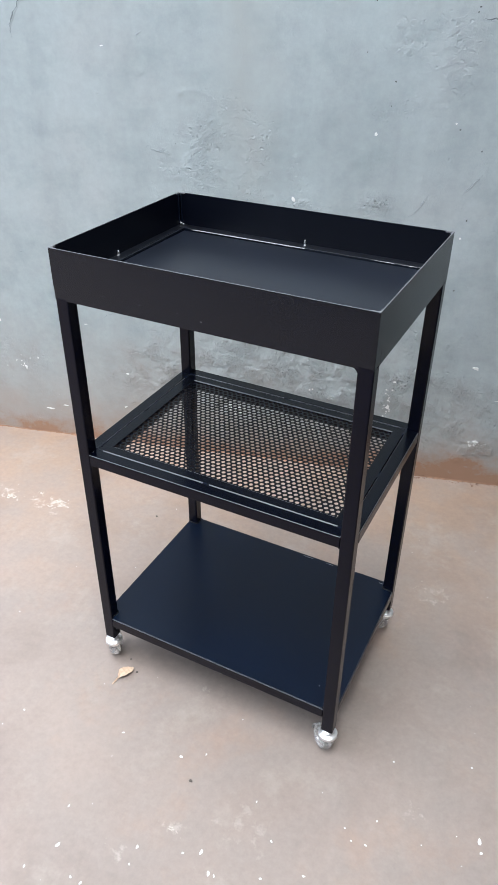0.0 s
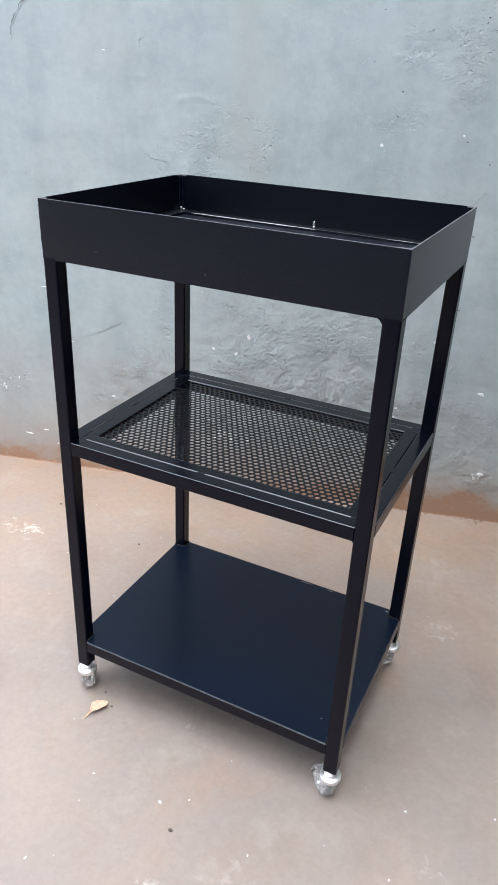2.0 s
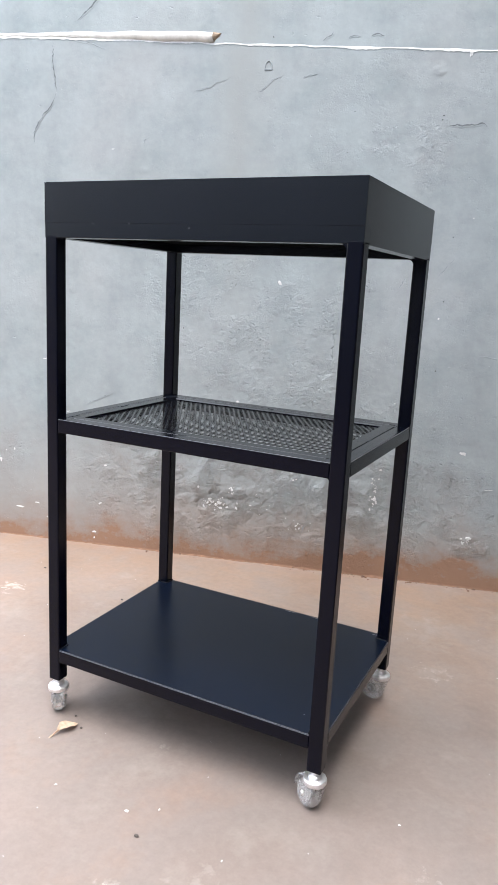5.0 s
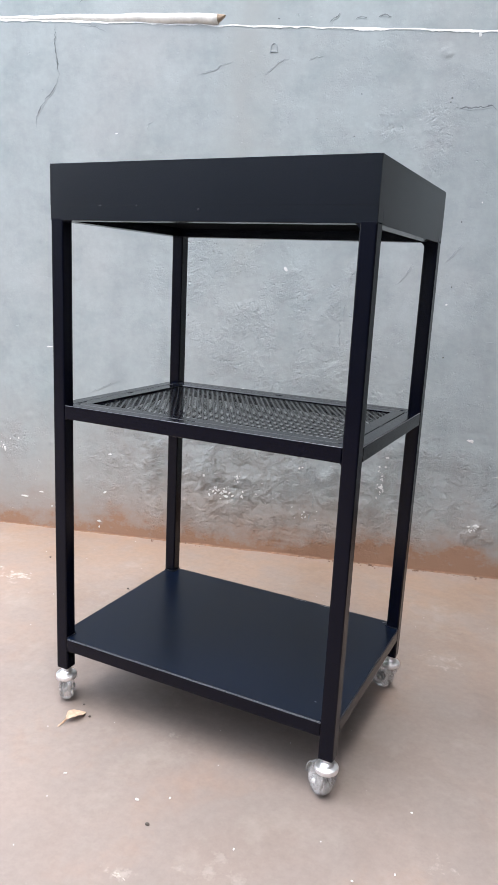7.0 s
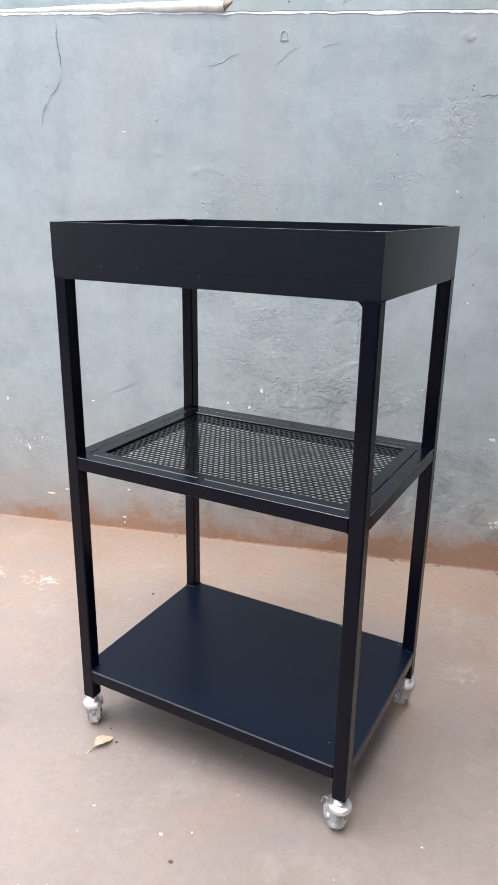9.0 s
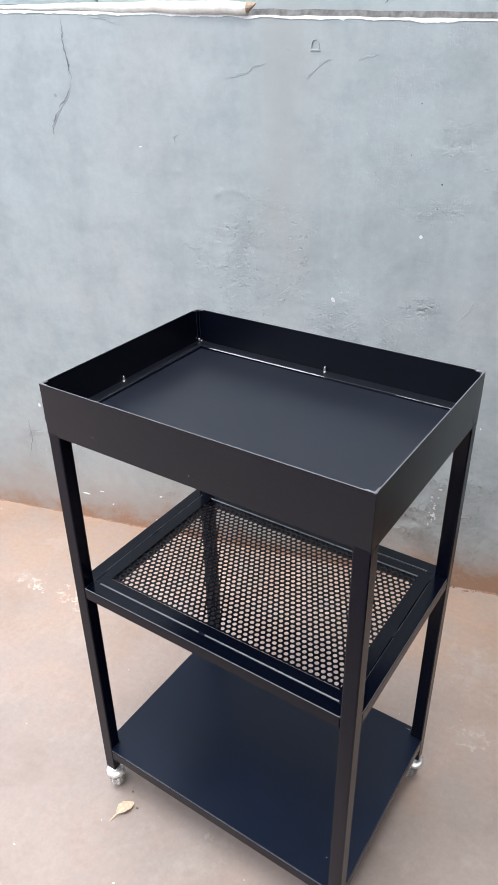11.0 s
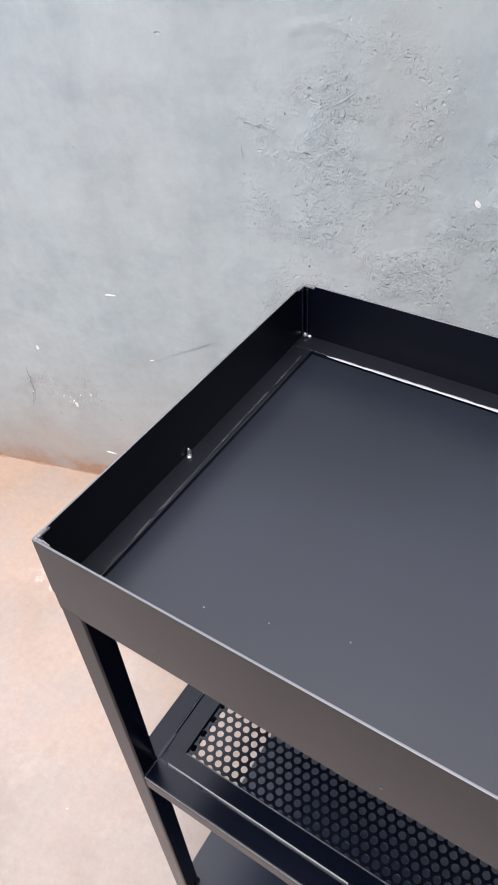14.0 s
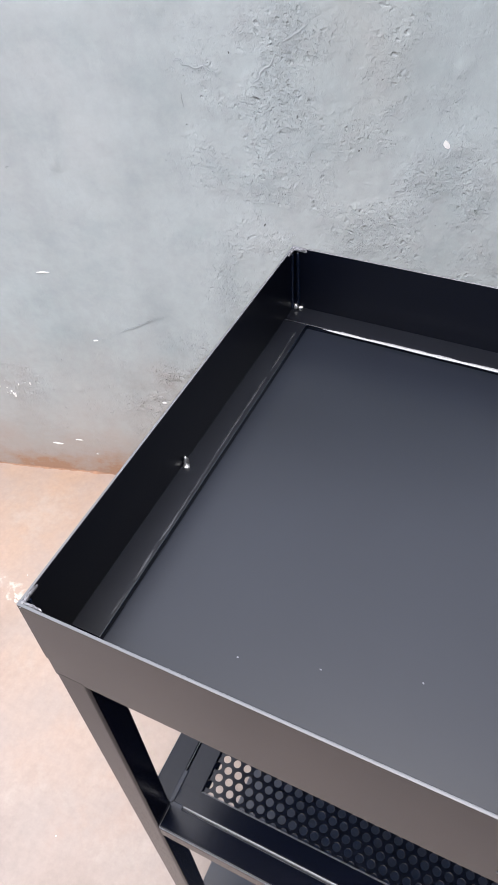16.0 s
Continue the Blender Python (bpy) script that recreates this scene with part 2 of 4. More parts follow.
M_ZINC = make_plain("zinc_plated_steel", (0.90, 0.90, 0.91), 0.38, 0.9, 150.0, 0.1)
M_CLEAR = make_clear()
M_HUB = make_plain("milky_plastic", (0.7, 0.7, 0.7), 0.4, 0.0, 200.0, 0.08)
M_CRACK = make_plain("crack_shadow_dirt", (0.16, 0.175, 0.18), 0.95, 0.0, 90.0, 0.35, 0.5)
M_FAINT = make_plain("faint_crack_dirt", (0.275, 0.302, 0.308), 0.95, 0.0, 90.0, 0.25, 0.5)
M_HAIR = make_plain("hairline_crack_dirt", (0.325, 0.352, 0.356), 0.95, 0.0, 90.0, 0.25, 0.5)
M_HOLE = make_plain("dark_hole_dirt", (0.11, 0.112, 0.112), 0.95, 0.0, 90.0, 0.3)
M_LIME = make_plain("white_plaster", (0.66, 0.66, 0.645), 0.85, 0.0, 130.0, 0.12, 0.6)
M_GRIME = make_plain("grimy_bare_render", (0.20, 0.195, 0.185), 0.92, 0.0, 70.0, 0.45, 0.6)
M_CRUST = make_plain("pale_lime_crust", (0.43, 0.38, 0.335), 0.9, 0.0, 110.0, 0.15, 0.7)
M_STICK = make_plain("peeled_white_wood", (0.70, 0.67, 0.62), 0.7, 0.0, 26.0, 0.2, 0.4)
M_BARK = make_plain("brown_bark", (0.33, 0.25, 0.18), 0.9, 0.0, 120.0, 0.4, 0.8)
M_LEAF = make_plain("dry_leaf", (0.60, 0.44, 0.32), 0.7, 0.0, 160.0, 0.25, 0.5)
M_EARTH = make_plain("red_earth", (0.24, 0.135, 0.088), 0.95, 0.0, 60.0, 0.35, 0.8)
M_CRUMB = make_plain("dark_earth_grit", (0.185, 0.115, 0.080), 0.95, 0.0, 90.0, 0.5, 0.8)
M_STONE = make_plain("dark_pebble", (0.10, 0.085, 0.075), 0.85, 0.0, 300.0, 0.3, 0.6)


# ---- mesh helpers ----
def mesh_of(name, bm, material, smooth=False):
    bmesh.ops.recalc_face_normals(bm, faces=bm.faces)
    me = bpy.data.meshes.new(name)
    bm.to_mesh(me)
    bm.free()
    me.materials.append(material)
    if smooth:
        for f in me.polygons:
            f.use_smooth = True
    return me


def part(name, bm, material, parent, label="", smooth=False):
    ob = new(name, mesh_of(name, bm, material, smooth))
    ob.parent = parent
    return tagged(ob, label)


def highlight_edges(ob, rim=0.85, top=None):
    """The rounded upper edges carry a paler, shinier colour that paints in their highlight."""
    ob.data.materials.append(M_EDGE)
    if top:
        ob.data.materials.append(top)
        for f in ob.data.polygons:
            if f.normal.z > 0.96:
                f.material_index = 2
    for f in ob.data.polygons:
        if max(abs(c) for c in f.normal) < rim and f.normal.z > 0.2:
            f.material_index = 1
    return ob


def shade_inside(ob):
    """Faces of a tray side that look inward get painted shade, the rim painted highlight."""
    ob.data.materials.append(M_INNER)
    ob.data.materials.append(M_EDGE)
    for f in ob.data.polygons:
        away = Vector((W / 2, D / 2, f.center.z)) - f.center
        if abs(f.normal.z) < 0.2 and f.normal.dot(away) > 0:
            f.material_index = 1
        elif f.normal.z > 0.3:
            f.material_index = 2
    return ob


def box(x0, x1, y0, y1, z0, z1, edge=0.0015, bm=None, segments=2):
    bm = bm or bmesh.new()
    m = Matrix.Translation(((x0 + x1) / 2, (y0 + y1) / 2, (z0 + z1) / 2)) @ Matrix.Diagonal((x1 - x0, y1 - y0, z1 - z0, 1))
    made = bmesh.ops.create_cube(bm, size=1, matrix=m)["verts"]
    if edge:
        es = {e for v in made for e in v.link_edges}
        bmesh.ops.bevel(bm, geom=list(es), offset=edge, segments=segments, affect="EDGES", profile=0.5)
    return bm


def lathe(profile, n=28, bm=None, m=Matrix()):
    """A turned shape from (radius, height) pairs round z."""
    bm = bm or bmesh.new()
    rings = []
    for r, z in profile:
        if r < 1e-6:
            rings.append([bm.verts.new(m @ Vector((0, 0, z)))])
        else:
            rings.append([bm.verts.new(m @ Vector((r * math.cos(a), r * math.sin(a), z))) for a in (2 * math.pi * k / n for k in range(n))])
    for a, b in zip(rings, rings[1:]):
        for k in range(n):
            q = [a[k % len(a)], a[(k + 1) % len(a)], b[(k + 1) % len(b)], b[k % len(b)]]
            q = list(dict.fromkeys(q))
            if len(q) > 2:
                bm.faces.new(q)
    return bm


def blob(x, y, z, rx, ry, rz, bm=None, rough=0.25, seed=0):
    bm = bm or bmesh.new()
    made = bmesh.ops.create_icosphere(bm, subdivisions=2, radius=1)["verts"]
    for v in made:
        k = 1 + rough * noise.noise(v.co * 1.7 + Vector((seed * 3.1, seed, 0)))
        v.co = Vector((x + v.co.x * rx * k, y + v.co.y * ry * k, z + v.co.z * rz * k))
    return bm


def chip(bm, place, u, v, n, ru, rv, rise, seed):
    """A thin flake with a ragged outline, lying in the plane of u and v."""
    rnd = random.Random(seed)
    k = 9
    rim, top = [], []
    for i in range(k):
        a = 2 * math.pi * i / k
        q = 0.65 + 0.5 * rnd.random()
        d = u * (math.cos(a) * ru * q) + v * (math.sin(a) * rv * q)
        rim.append(bm.verts.new(place + d - n * 0.002))
        top.append(bm.verts.new(place + d * 0.86 + n * rise))
    mid = bm.verts.new(place + n * rise * 1.3)
    for i in range(k):
        j = (i + 1) % k
        bm.faces.new((rim[i], rim[j], top[j], top[i]))
        bm.faces.new((top[i], top[j], mid))
    return bm


# ---- ground ----
def build_ground():
    xs = [-300, -60, -12, -4] + [-2 + 0.1 * i for i in range(41)] + [4, 12, 60, 300]
    bm = bmesh.new()
    rows = [[bm.verts.new((x, y, 0.0)) for x in xs] for y in xs]
    for a, b in zip(rows, rows[1:]):
        for k in range(len(xs) - 1):
            bm.faces.new((a[k], a[k + 1], b[k + 1], b[k]))
    ob = new("ground", mesh_of("ground", bm, M_FLOOR))
    return tagged(ob, "dusty pinkish concrete yard floor with pale specks", "ground", kind="structure")


ground = build_ground()

# ---- wall ----
ROUGH = [  # along, up, half width, half height, strength
    (-0.124, 0.205, 0.11, 0.09, 1.0), (0.116, 0.195, 0.10, 0.12, 0.75), (0.546, 0.120, 0.06, 0.035, 0.8),
    (-0.294, 0.185, 0.05, 0.08, 0.6), (-0.174, 0.765, 0.15, 0.15, 0.55), (0.246, 1.095, 0.05, 0.03, 0.7),
    (0.206, 0.755, 0.045, 0.03, 0.8), (0.336, 1.065, 0.06, 0.07, 0.55), (0.006, 0.605, 0.20, 0.16, 0.6),
    (-0.014, 0.455, 0.28, 0.30, 0.6), (0.146, 0.285, 0.26, 0.22, 1.0), (-0.114, 0.225, 0.30, 0.17, 1.0), (-0.164, 0.865, 0.13, 0.10, 0.5), (0.356, 0.205, 0.25, 0.15, 0.55),
    (0.276, 0.965, 0.10, 0.03, 0.4), (-0.794, 0.255, 0.10, 0.05, 0.35), (0.336, 0.405, 0.12, 0.2, 0.3)]

GOUGES = [  # along, up, half width, half height, depth
    (-0.124, 0.160, 0.060, 0.028, 0.011), (-0.069, 0.180, 0.035, 0.016, 0.008), (0.551, 0.120, 0.045, 0.012, 0.004), (0.116, 0.110, 0.040, 0.016, 0.004),
    (0.211, 0.740, 0.028, 0.014, 0.003), (0.246, 1.090, 0.026, 0.010, 0.003), (-0.184, 0.865, 0.020, 0.012, 0.0025), (0.336, 0.980, 0.016, 0.008, 0.003),
    (0.146, 0.545, 0.018, 0.022, 0.003), (-0.054, 0.620, 0.014, 0.014, 0.003), (-0.244, 0.215, 0.030, 0.030, 0.003), (0.296, 0.230, 0.010, 0.050, 0.002)]


def top_of(s):
    return 1.307 - 0.034 * s + 0.002 * noise.noise((s * 25, 3.3, 0)) + 0.0025 * noise.noise((s * 6, 9.1, 0))


def rough_at(s, z):
    r = 0.06 + 0.12 * max(0.0, min(1.0, s + 0.4))
    for a, b, ra, rb, k in ROUGH:
        q = ((s - a) / ra) ** 2 + ((z - b) / rb) ** 2
        if q < 5:
            r = max(r, k * math.exp(-q * q * 0.5))
    return r


def relief(s, z):
    """How far the plaster stands proud of the wall's plane."""
    if s < -1.3 or s > 1.1:
        return 0.0
    h = 0.0028 * noise.fractal((s * 2.6, z * 2.6, 0.4), 1.0, 2.0, 3) + 0.0004 * noise.fractal((s * 17, z * 21, 5.0), 1.0, 2.0, 4)
    n2 = noise.noise((s * 21, z * 26, 12.0))
    if n2 > 0.5:                       # scattered blisters
        h += 0.004 * (n2 - 0.5) + 0.006 * (n2 - 0.5) * noise.noise((s * 120, z * 120, 2.0))
    r = rough_at(s, z)
    if r > 0.2:
        n1 = noise.fractal((s * 85, z * 105, 1.0), 0.7, 2.1, 2)
        h += r * 0.0005 * n1 + r * 0.002 * max(0.0, n1 - 0.35) - r * 0.005 * max(0.0, noise.noise((s * 75, z * 90, 8.0)) - 0.36)
    for a, b, ra, rb, deep in GOUGES:   # plaster broken out of the wall
        q = ((s - a) / ra) ** 2 + ((z - b) / rb) ** 2
        if q < 3:
            edge = 1.0 - q + 0.9 * noise.fractal((s * 45, z * 60, a * 9), 0.8, 2.0, 3)
            if edge > 0:
                h -= 0.42 * deep * min(1.0, edge * 2) * (0.75 + 0.7 * noise.noise((s * 130, z * 130, 3.0)))
    return h


def build_wall():
    step = 0.0045
    ss = [-12, -7, -4, -2.5, -1.7, -1.3] + [-1.25 + step * i for i in range(round(2.3 / step) + 1)] + [1.1, 1.5, 2.2, 4, 7, 12]
    verts, rough = [], []

    def row(z_of, depth_of, dense=True):
        for s in ss:
            z = z_of(s)
            verts.append((s, depth_of(s, z), z))
            rough.append(rough_at(s, z))

    n_low = round(1.31 / step)
    count = 0
    for k in range(n_low + 1):
        f = k / n_low
        row(lambda s: -0.02 if k == 0 else top_of(s) * f, lambda s, z: -relief(s, z))
        count += 1
    for d in (0.004, LEDGE_DEPTH):
        row(lambda s: top_of(s) + 0.002, lambda s, z: d)
        count += 1
    grimy = count
    for k in range(1, 26):
        row(lambda s: top_of(s) + 0.005 * k, lambda s, z: LEDGE_DEPTH - relief(s, z))
        count += 1
    for z0, d in ((1.60, LEDGE_DEPTH), (WALL_TOP, LEDGE_DEPTH), (WALL_TOP, 0.25), (-0.02, 0.25)):
        row(lambda s: z0, lambda s, z: d)
        count += 1
    w = len(ss)
    faces = [(r * w + c, r * w + c + 1, (r + 1) * w + c + 1, (r + 1) * w + c) for r in range(count - 1) for c in range(w - 1)]
    me = bpy.data.meshes.new("wall_north")
    me.from_pydata(verts, [], faces)
    me.attributes.new("rough", "FLOAT", "POINT").data.foreach_set("value", rough)
    me.materials.append(M_WALL)
    me.materials.append(M_GRIME)
    for f in me.polygons:
        f.use_smooth = True
        if grimy - 2 <= f.index // (w - 1) < grimy + 2:      # the ledge's top and the wall just over it
            f.material_index = 1
    ob = new("wall_north", me)
    ob.matrix_basis = pose(0, WALL_Y, 0, 0, 0, WALL_TURN)
    return tagged(ob, "grey-blue painted rough plaster wall, cracked and stained with red earth", "wall", kind="structure")


wall = build_wall()
U, V, N = Vector((1, 0, 0)), Vector((0, 0, 1)), Vector((0, -1, 0))


def on_wall(s, z, proud=0.0):
    set_back = LEDGE_DEPTH if z > top_of(s) else 0.0
    return Vector((s, set_back - relief(s, z) - proud, z))


def crack(points, width, seed, lip=True):
    """A wandering crack along the plaster: a dark gap with a raised lip beside it."""
    rnd = random.Random(seed)
    line = []
    for (a, b), (c, d) in zip(points, points[1:]):
        n = max(2, round(math.hypot(c - a, d - b) / 0.006))
        for i in range(n):
            f = i / n
            line.append((a + (c - a) * f + rnd.uniform(-1, 1) * 0.0019, b + (d - b) * f + rnd.uniform(-1, 1) * 0.0019))
    line.append(points[-1])
    bm, ridge = bmesh.new(), bmesh.new()
    last = last_r = None
    for i, (s, z) in enumerate(line):
        s2, z2 = line[min(i + 1, len(line) - 1)]
        s1, z1 = line[max(i - 1, 0)]
        dx, dz = s2 - s1, z2 - z1
        q = math.hypot(dx, dz) or 1
        nx, nz = -dz / q, dx / q
        if nz > 0:
            nx, nz = -nx, -nz
        taper = min(1.0, 4 * (i + 0.4) / len(line), 4 * (len(line) - i - 0.6) / len(line))
        w = width * taper * rnd.uniform(0.25, 1.1)
        pair = [bm.verts.new(on_wall(s - nx * w / 2, z - nz * w / 2, 0.0007)), bm.verts.new(on_wall(s + nx * w / 2, z + nz * w / 2, 0.0007))]
        broken = width < 0.0029 and noise.noise((s * 34, z * 34, seed)) < (-0.02 if width > 0.0018 else 0.12)
        if last and not broken:
            bm.faces.new((*last, pair[1], pair[0]))
        last = pair
        g = width * 1.4 * taper
        tri = [ridge.verts.new(on_wall(s + nx * (w / 2 + k * g), z + nz * (w / 2 + k * g), e * taper)) for k, e in ((0, 0.0003), (0.4, 0.0011), (0.9, -0.0004))]
        if last_r:
            for k in range(2):
                ridge.faces.new((last_r[k], last_r[k + 1], tri[k + 1], tri[k]))
        last_r = tri
    ob = part("crack", bm, M_CRACK if width > 0.0029 else M_FAINT if width > 0.0018 else M_HAIR, wall, "thin dark crack in the plaster")
    if lip:
        part("crack_lip", ridge, M_WALL, ob, smooth=True)
    else:
        ridge.free()


CRACKS = [
    ([(-0.594, 1.315), (-0.596, 1.267), (-0.589, 1.230), (-0.585, 1.201)], 0.0031), ([(-0.585, 1.201), (-0.591, 1.188), (-0.606, 1.165), (-0.622, 1.148), (-0.639, 1.123), (-0.649, 1.105), (-0.648, 1.081)], 0.0030),
    ([(-0.650, 1.081), (-0.650, 1.047), (-0.658, 0.992), (-0.634, 0.905), (-0.628, 0.861), (-0.624, 0.838)], 0.0013),
    ([(-0.624, 0.838), (-0.627, 0.788), (-0.617, 0.753), (-0.619, 0.697), (-0.629, 0.656), (-0.648, 0.624)], 0.0014),
    ([(-0.167, 0.907), (-0.185, 0.893), (-0.200, 0.882)], 0.0026), ([(-0.207, 0.871), (-0.219, 0.856), (-0.231, 0.845), (-0.243, 0.829)], 0.0026),
    ([(-0.347, 0.855), (-0.339, 0.862), (-0.319, 0.853), (-0.298, 0.853), (-0.279, 0.835)], 0.0022), ([(-0.338, 0.821), (-0.337, 0.801)], 0.0022),
    ([(-0.515, 0.400), (-0.478, 0.418), (-0.443, 0.436), (-0.409, 0.447)], 0.0022), ([(-0.867, 0.316), (-0.866, 0.247), (-0.882, 0.195)], 0.003),
    ([(0.139, 0.264), (0.128, 0.216), (0.124, 0.137), (0.110, 0.079), (0.099, 0.061)], 0.0024),
]
CRACKS_HIGH = [
    ([(-0.487, 1.447), (-0.505, 1.424), (-0.523, 1.406), (-0.551, 1.381)], 0.0042), ([(0.140, 1.338), (0.156, 1.343), (0.170, 1.338)], 0.003), ([(0.195, 1.339), (0.208, 1.346), (0.225, 1.341)], 0.003),
    ([(0.505, 0.607), (0.555, 0.604), (0.625, 0.600)], 0.0020),
    ([(0.289, 0.729), (0.313, 0.760), (0.331, 0.788)], 0.0022), ([(0.400, 0.787), (0.421, 0.812), (0.441, 0.836)], 0.0024),
    ([(0.163, 0.535), (0.163, 0.564), (0.162, 0.635), (0.173, 0.678), (0.183, 0.706)], 0.0026),
    ([(0.385, 1.133), (0.435, 1.135), (0.456, 1.137), (0.472, 1.139), (0.482, 1.128)], 0.004),
    ([(-0.062, 1.203), (-0.046, 1.219), (-0.023, 1.237), (-0.003, 1.241)], 0.0022), ([(0.044, 1.234), (0.057, 1.245), (0.083, 1.246)], 0.0025),
    ([(-0.229, 1.206), (-0.187, 1.215), (-0.167, 1.227), (-0.139, 1.234)], 0.002), ([(-0.339, 1.103), (-0.350, 1.093), (-0.346, 1.075)], 0.0024),
    ([(-0.544, 1.323), (-0.494, 1.317), (-0.454, 1.303)], 0.0025), ([(0.081, 1.330), (0.096, 1.340), (0.104, 1.350)], 0.003),
]
for i, (line, width) in enumerate(CRACKS + CRACKS_HIGH):
    crack(line, width, 40 + i, width > 0.0018)


def wall_chips(places, name, material, label, rise, seed):
    for i, (s, z, rs, rz, turn) in enumerate(places):
        if name == "pit":
            rs, rz = 0.6 * rs, 0.65 * rz
        u = U * math.cos(radians(turn)) + V * math.sin(radians(turn))
        v = -U * math.sin(radians(turn)) + V * math.cos(radians(turn))
        part(name, chip(bmesh.new(), on_wall(s, z), u, v, N, rs, rz, rise, seed + i), material, wall, label)


wall_chips([  # along, up, half length, half height, turn
    (0.017, 0.756, 0.0085, 0.0042, -58), (0.197, 0.909, 0.0045, 0.0045, 0), (0.367, 0.938, 0.003, 0.003, 0), (0.415, 0.690, 0.003, 0.003, 0),
    (-0.621, 0.522, 0.013, 0.0022, 0), (-0.822, 0.367, 0.004, 0.007, 0), (-0.764, 0.223, 0.004, 0.008, 10), (-0.722, 0.257, 0.0025, 0.004, 0),
    (-0.707, 0.087, 0.018, 0.003, -6), (-0.446, 0.235, 0.006, 0.003, 0), (-0.461, 0.123, 0.006, 0.003, 30), (-0.478, 0.036, 0.008, 0.0035, 0)],
    "paint_chip", M_LIME, "bare white plaster showing through", 0.0009, 100)
wall_chips([
    (-0.082, 0.203, 0.0035, 0.007, 10), (-0.140, 0.162, 0.007, 0.003, -30), (-0.112, 0.146, 0.006, 0.004, -20), (-0.160, 0.148, 0.003, 0.006, 20),
    (-0.176, 0.201, 0.004, 0.004, 0), (0.083, 0.246, 0.003, 0.003, 0), (0.510, 0.358, 0.010, 0.005, -15), (0.547, 0.137, 0.008, 0.004, 10),
    (0.310, 0.296, 0.005, 0.003, 0), (0.292, 0.270, 0.003, 0.003, 0), (0.307, 0.271, 0.003, 0.003, 0), (0.300, 0.237, 0.006, 0.003, 0)],
    "paint_chip", M_LIME, "bare white plaster showing through", 0.0009, 140)
wall_chips([
    (0.300, 0.215, 0.006, 0.008, 0), (0.290, 0.186, 0.003, 0.005, 0), (-0.478, 0.019, 0.003, 0.004, 0), (-0.621, 0.066, 0.003, 0.003, 0),
    (-0.144, 0.170, 0.004, 0.004, 0), (0.426, 1.288, 0.004, 0.011, 0), (-0.094, 0.150, 0.006, 0.003, 20), (-0.654, 0.105, 0.010, 0.002, 0)],
    "paint_chip", M_LIME, "bare white plaster showing through", 0.0009, 180)
wall_chips([
    (-0.077, 0.443, 0.0060, 0.0075, 0), (-0.168, 0.403, 0.0042, 0.0042, 0), (-0.109, 0.395, 0.0062, 0.0050, 20), (0.379, 0.478, 0.002, 0.003, 0), (0.330, 0.472, 0.0018, 0.002, 0),
    (0.472, 0.929, 0.002, 0.0018, 0), (-0.433, 1.069, 0.005, 0.0014, 0), (-0.556, 0.380, 0.006, 0.0012, 12), (0.583, 0.270, 0.012, 0.0010, 8), (0.092, 0.249, 0.003, 0.002, 0)],
    "paint_chip", M_LIME, "bare white plaster showing through", 0.0009, 160)
wall_chips([
    (0.423, 0.732, 0.0035, 0.004, 20), (0.430, 0.884, 0.003, 0.004, 0), (0.421, 0.562, 0.005, 0.003, 20), (-0.095, 0.749, 0.0016, 0.0016, 0), (-0.232, 0.630, 0.0022, 0.0022, 0)],
    "pit", M_HOLE, "small dark pit in the plaster", 0.0008, 260)
wall_chips([
    (-0.041, 1.341, 0.004, 0.0035, 0), (0.173, 1.163, 0.003, 0.0025, 0), (0.162, 1.070, 0.0025, 0.0025, 0), (-0.530, 1.351, 0.012, 0.006, -40),
    (0.377, 1.146, 0.004, 0.003, 0), (0.228, 1.016, 0.004, 0.003, 30), (0.224, 0.968, 0.003, 0.002, 0), (0.377, 0.926, 0.004, 0.003, 0),
    (0.379, 1.155, 0.004, 0.003, 0), (-0.270, 0.869, 0.0012, 0.003, 30), (-0.233, 0.628, 0.002, 0.002, 0), (-0.098, 0.746, 0.0015, 0.002, 0)],
    "pit", M_HOLE, "small dark pit in the plaster", 0.0008, 220)


def plaster_crumbs():
    """Clusters of small broken white bits where the plaster has come off."""
    rnd = random.Random(31)
    bm = bmesh.new()
    clusters = [(-0.124, 0.157, 0.030, 0.013, 46), (-0.084, 0.201, 0.006, 0.010, 8), (0.300, 0.230, 0.008, 0.030, 24), (0.551, 0.127, 0.026, 0.009, 20),
                (-0.014, 0.170, 0.040, 0.030, 12), (0.106, 0.120, 0.030, 0.014, 12), (-0.794, 0.240, 0.040, 0.020, 10)]
    for s0, z0, ds, dz, n in clusters:
        for k in range(n):
            s, z = s0 + rnd.gauss(0, ds * 0.7), z0 + rnd.gauss(0, dz * 0.7)
            r, a = 0.0006 + (0.0036 if n > 40 else 0.0022) * rnd.random() ** 2.5, rnd.uniform(0, 3.1)
            u, v = U * math.cos(a) + V * math.sin(a), V * math.cos(a) - U * math.sin(a)
            chip(bm, on_wall(s, z), u, v, N, r * rnd.uniform(1.0, 2.2), r, 0.0007, 1200 + k)
    tagged(part("plaster_crumbs", bm, M_LIME, wall, "small broken bits of white plaster"), kind="stuff")


plaster_crumbs()


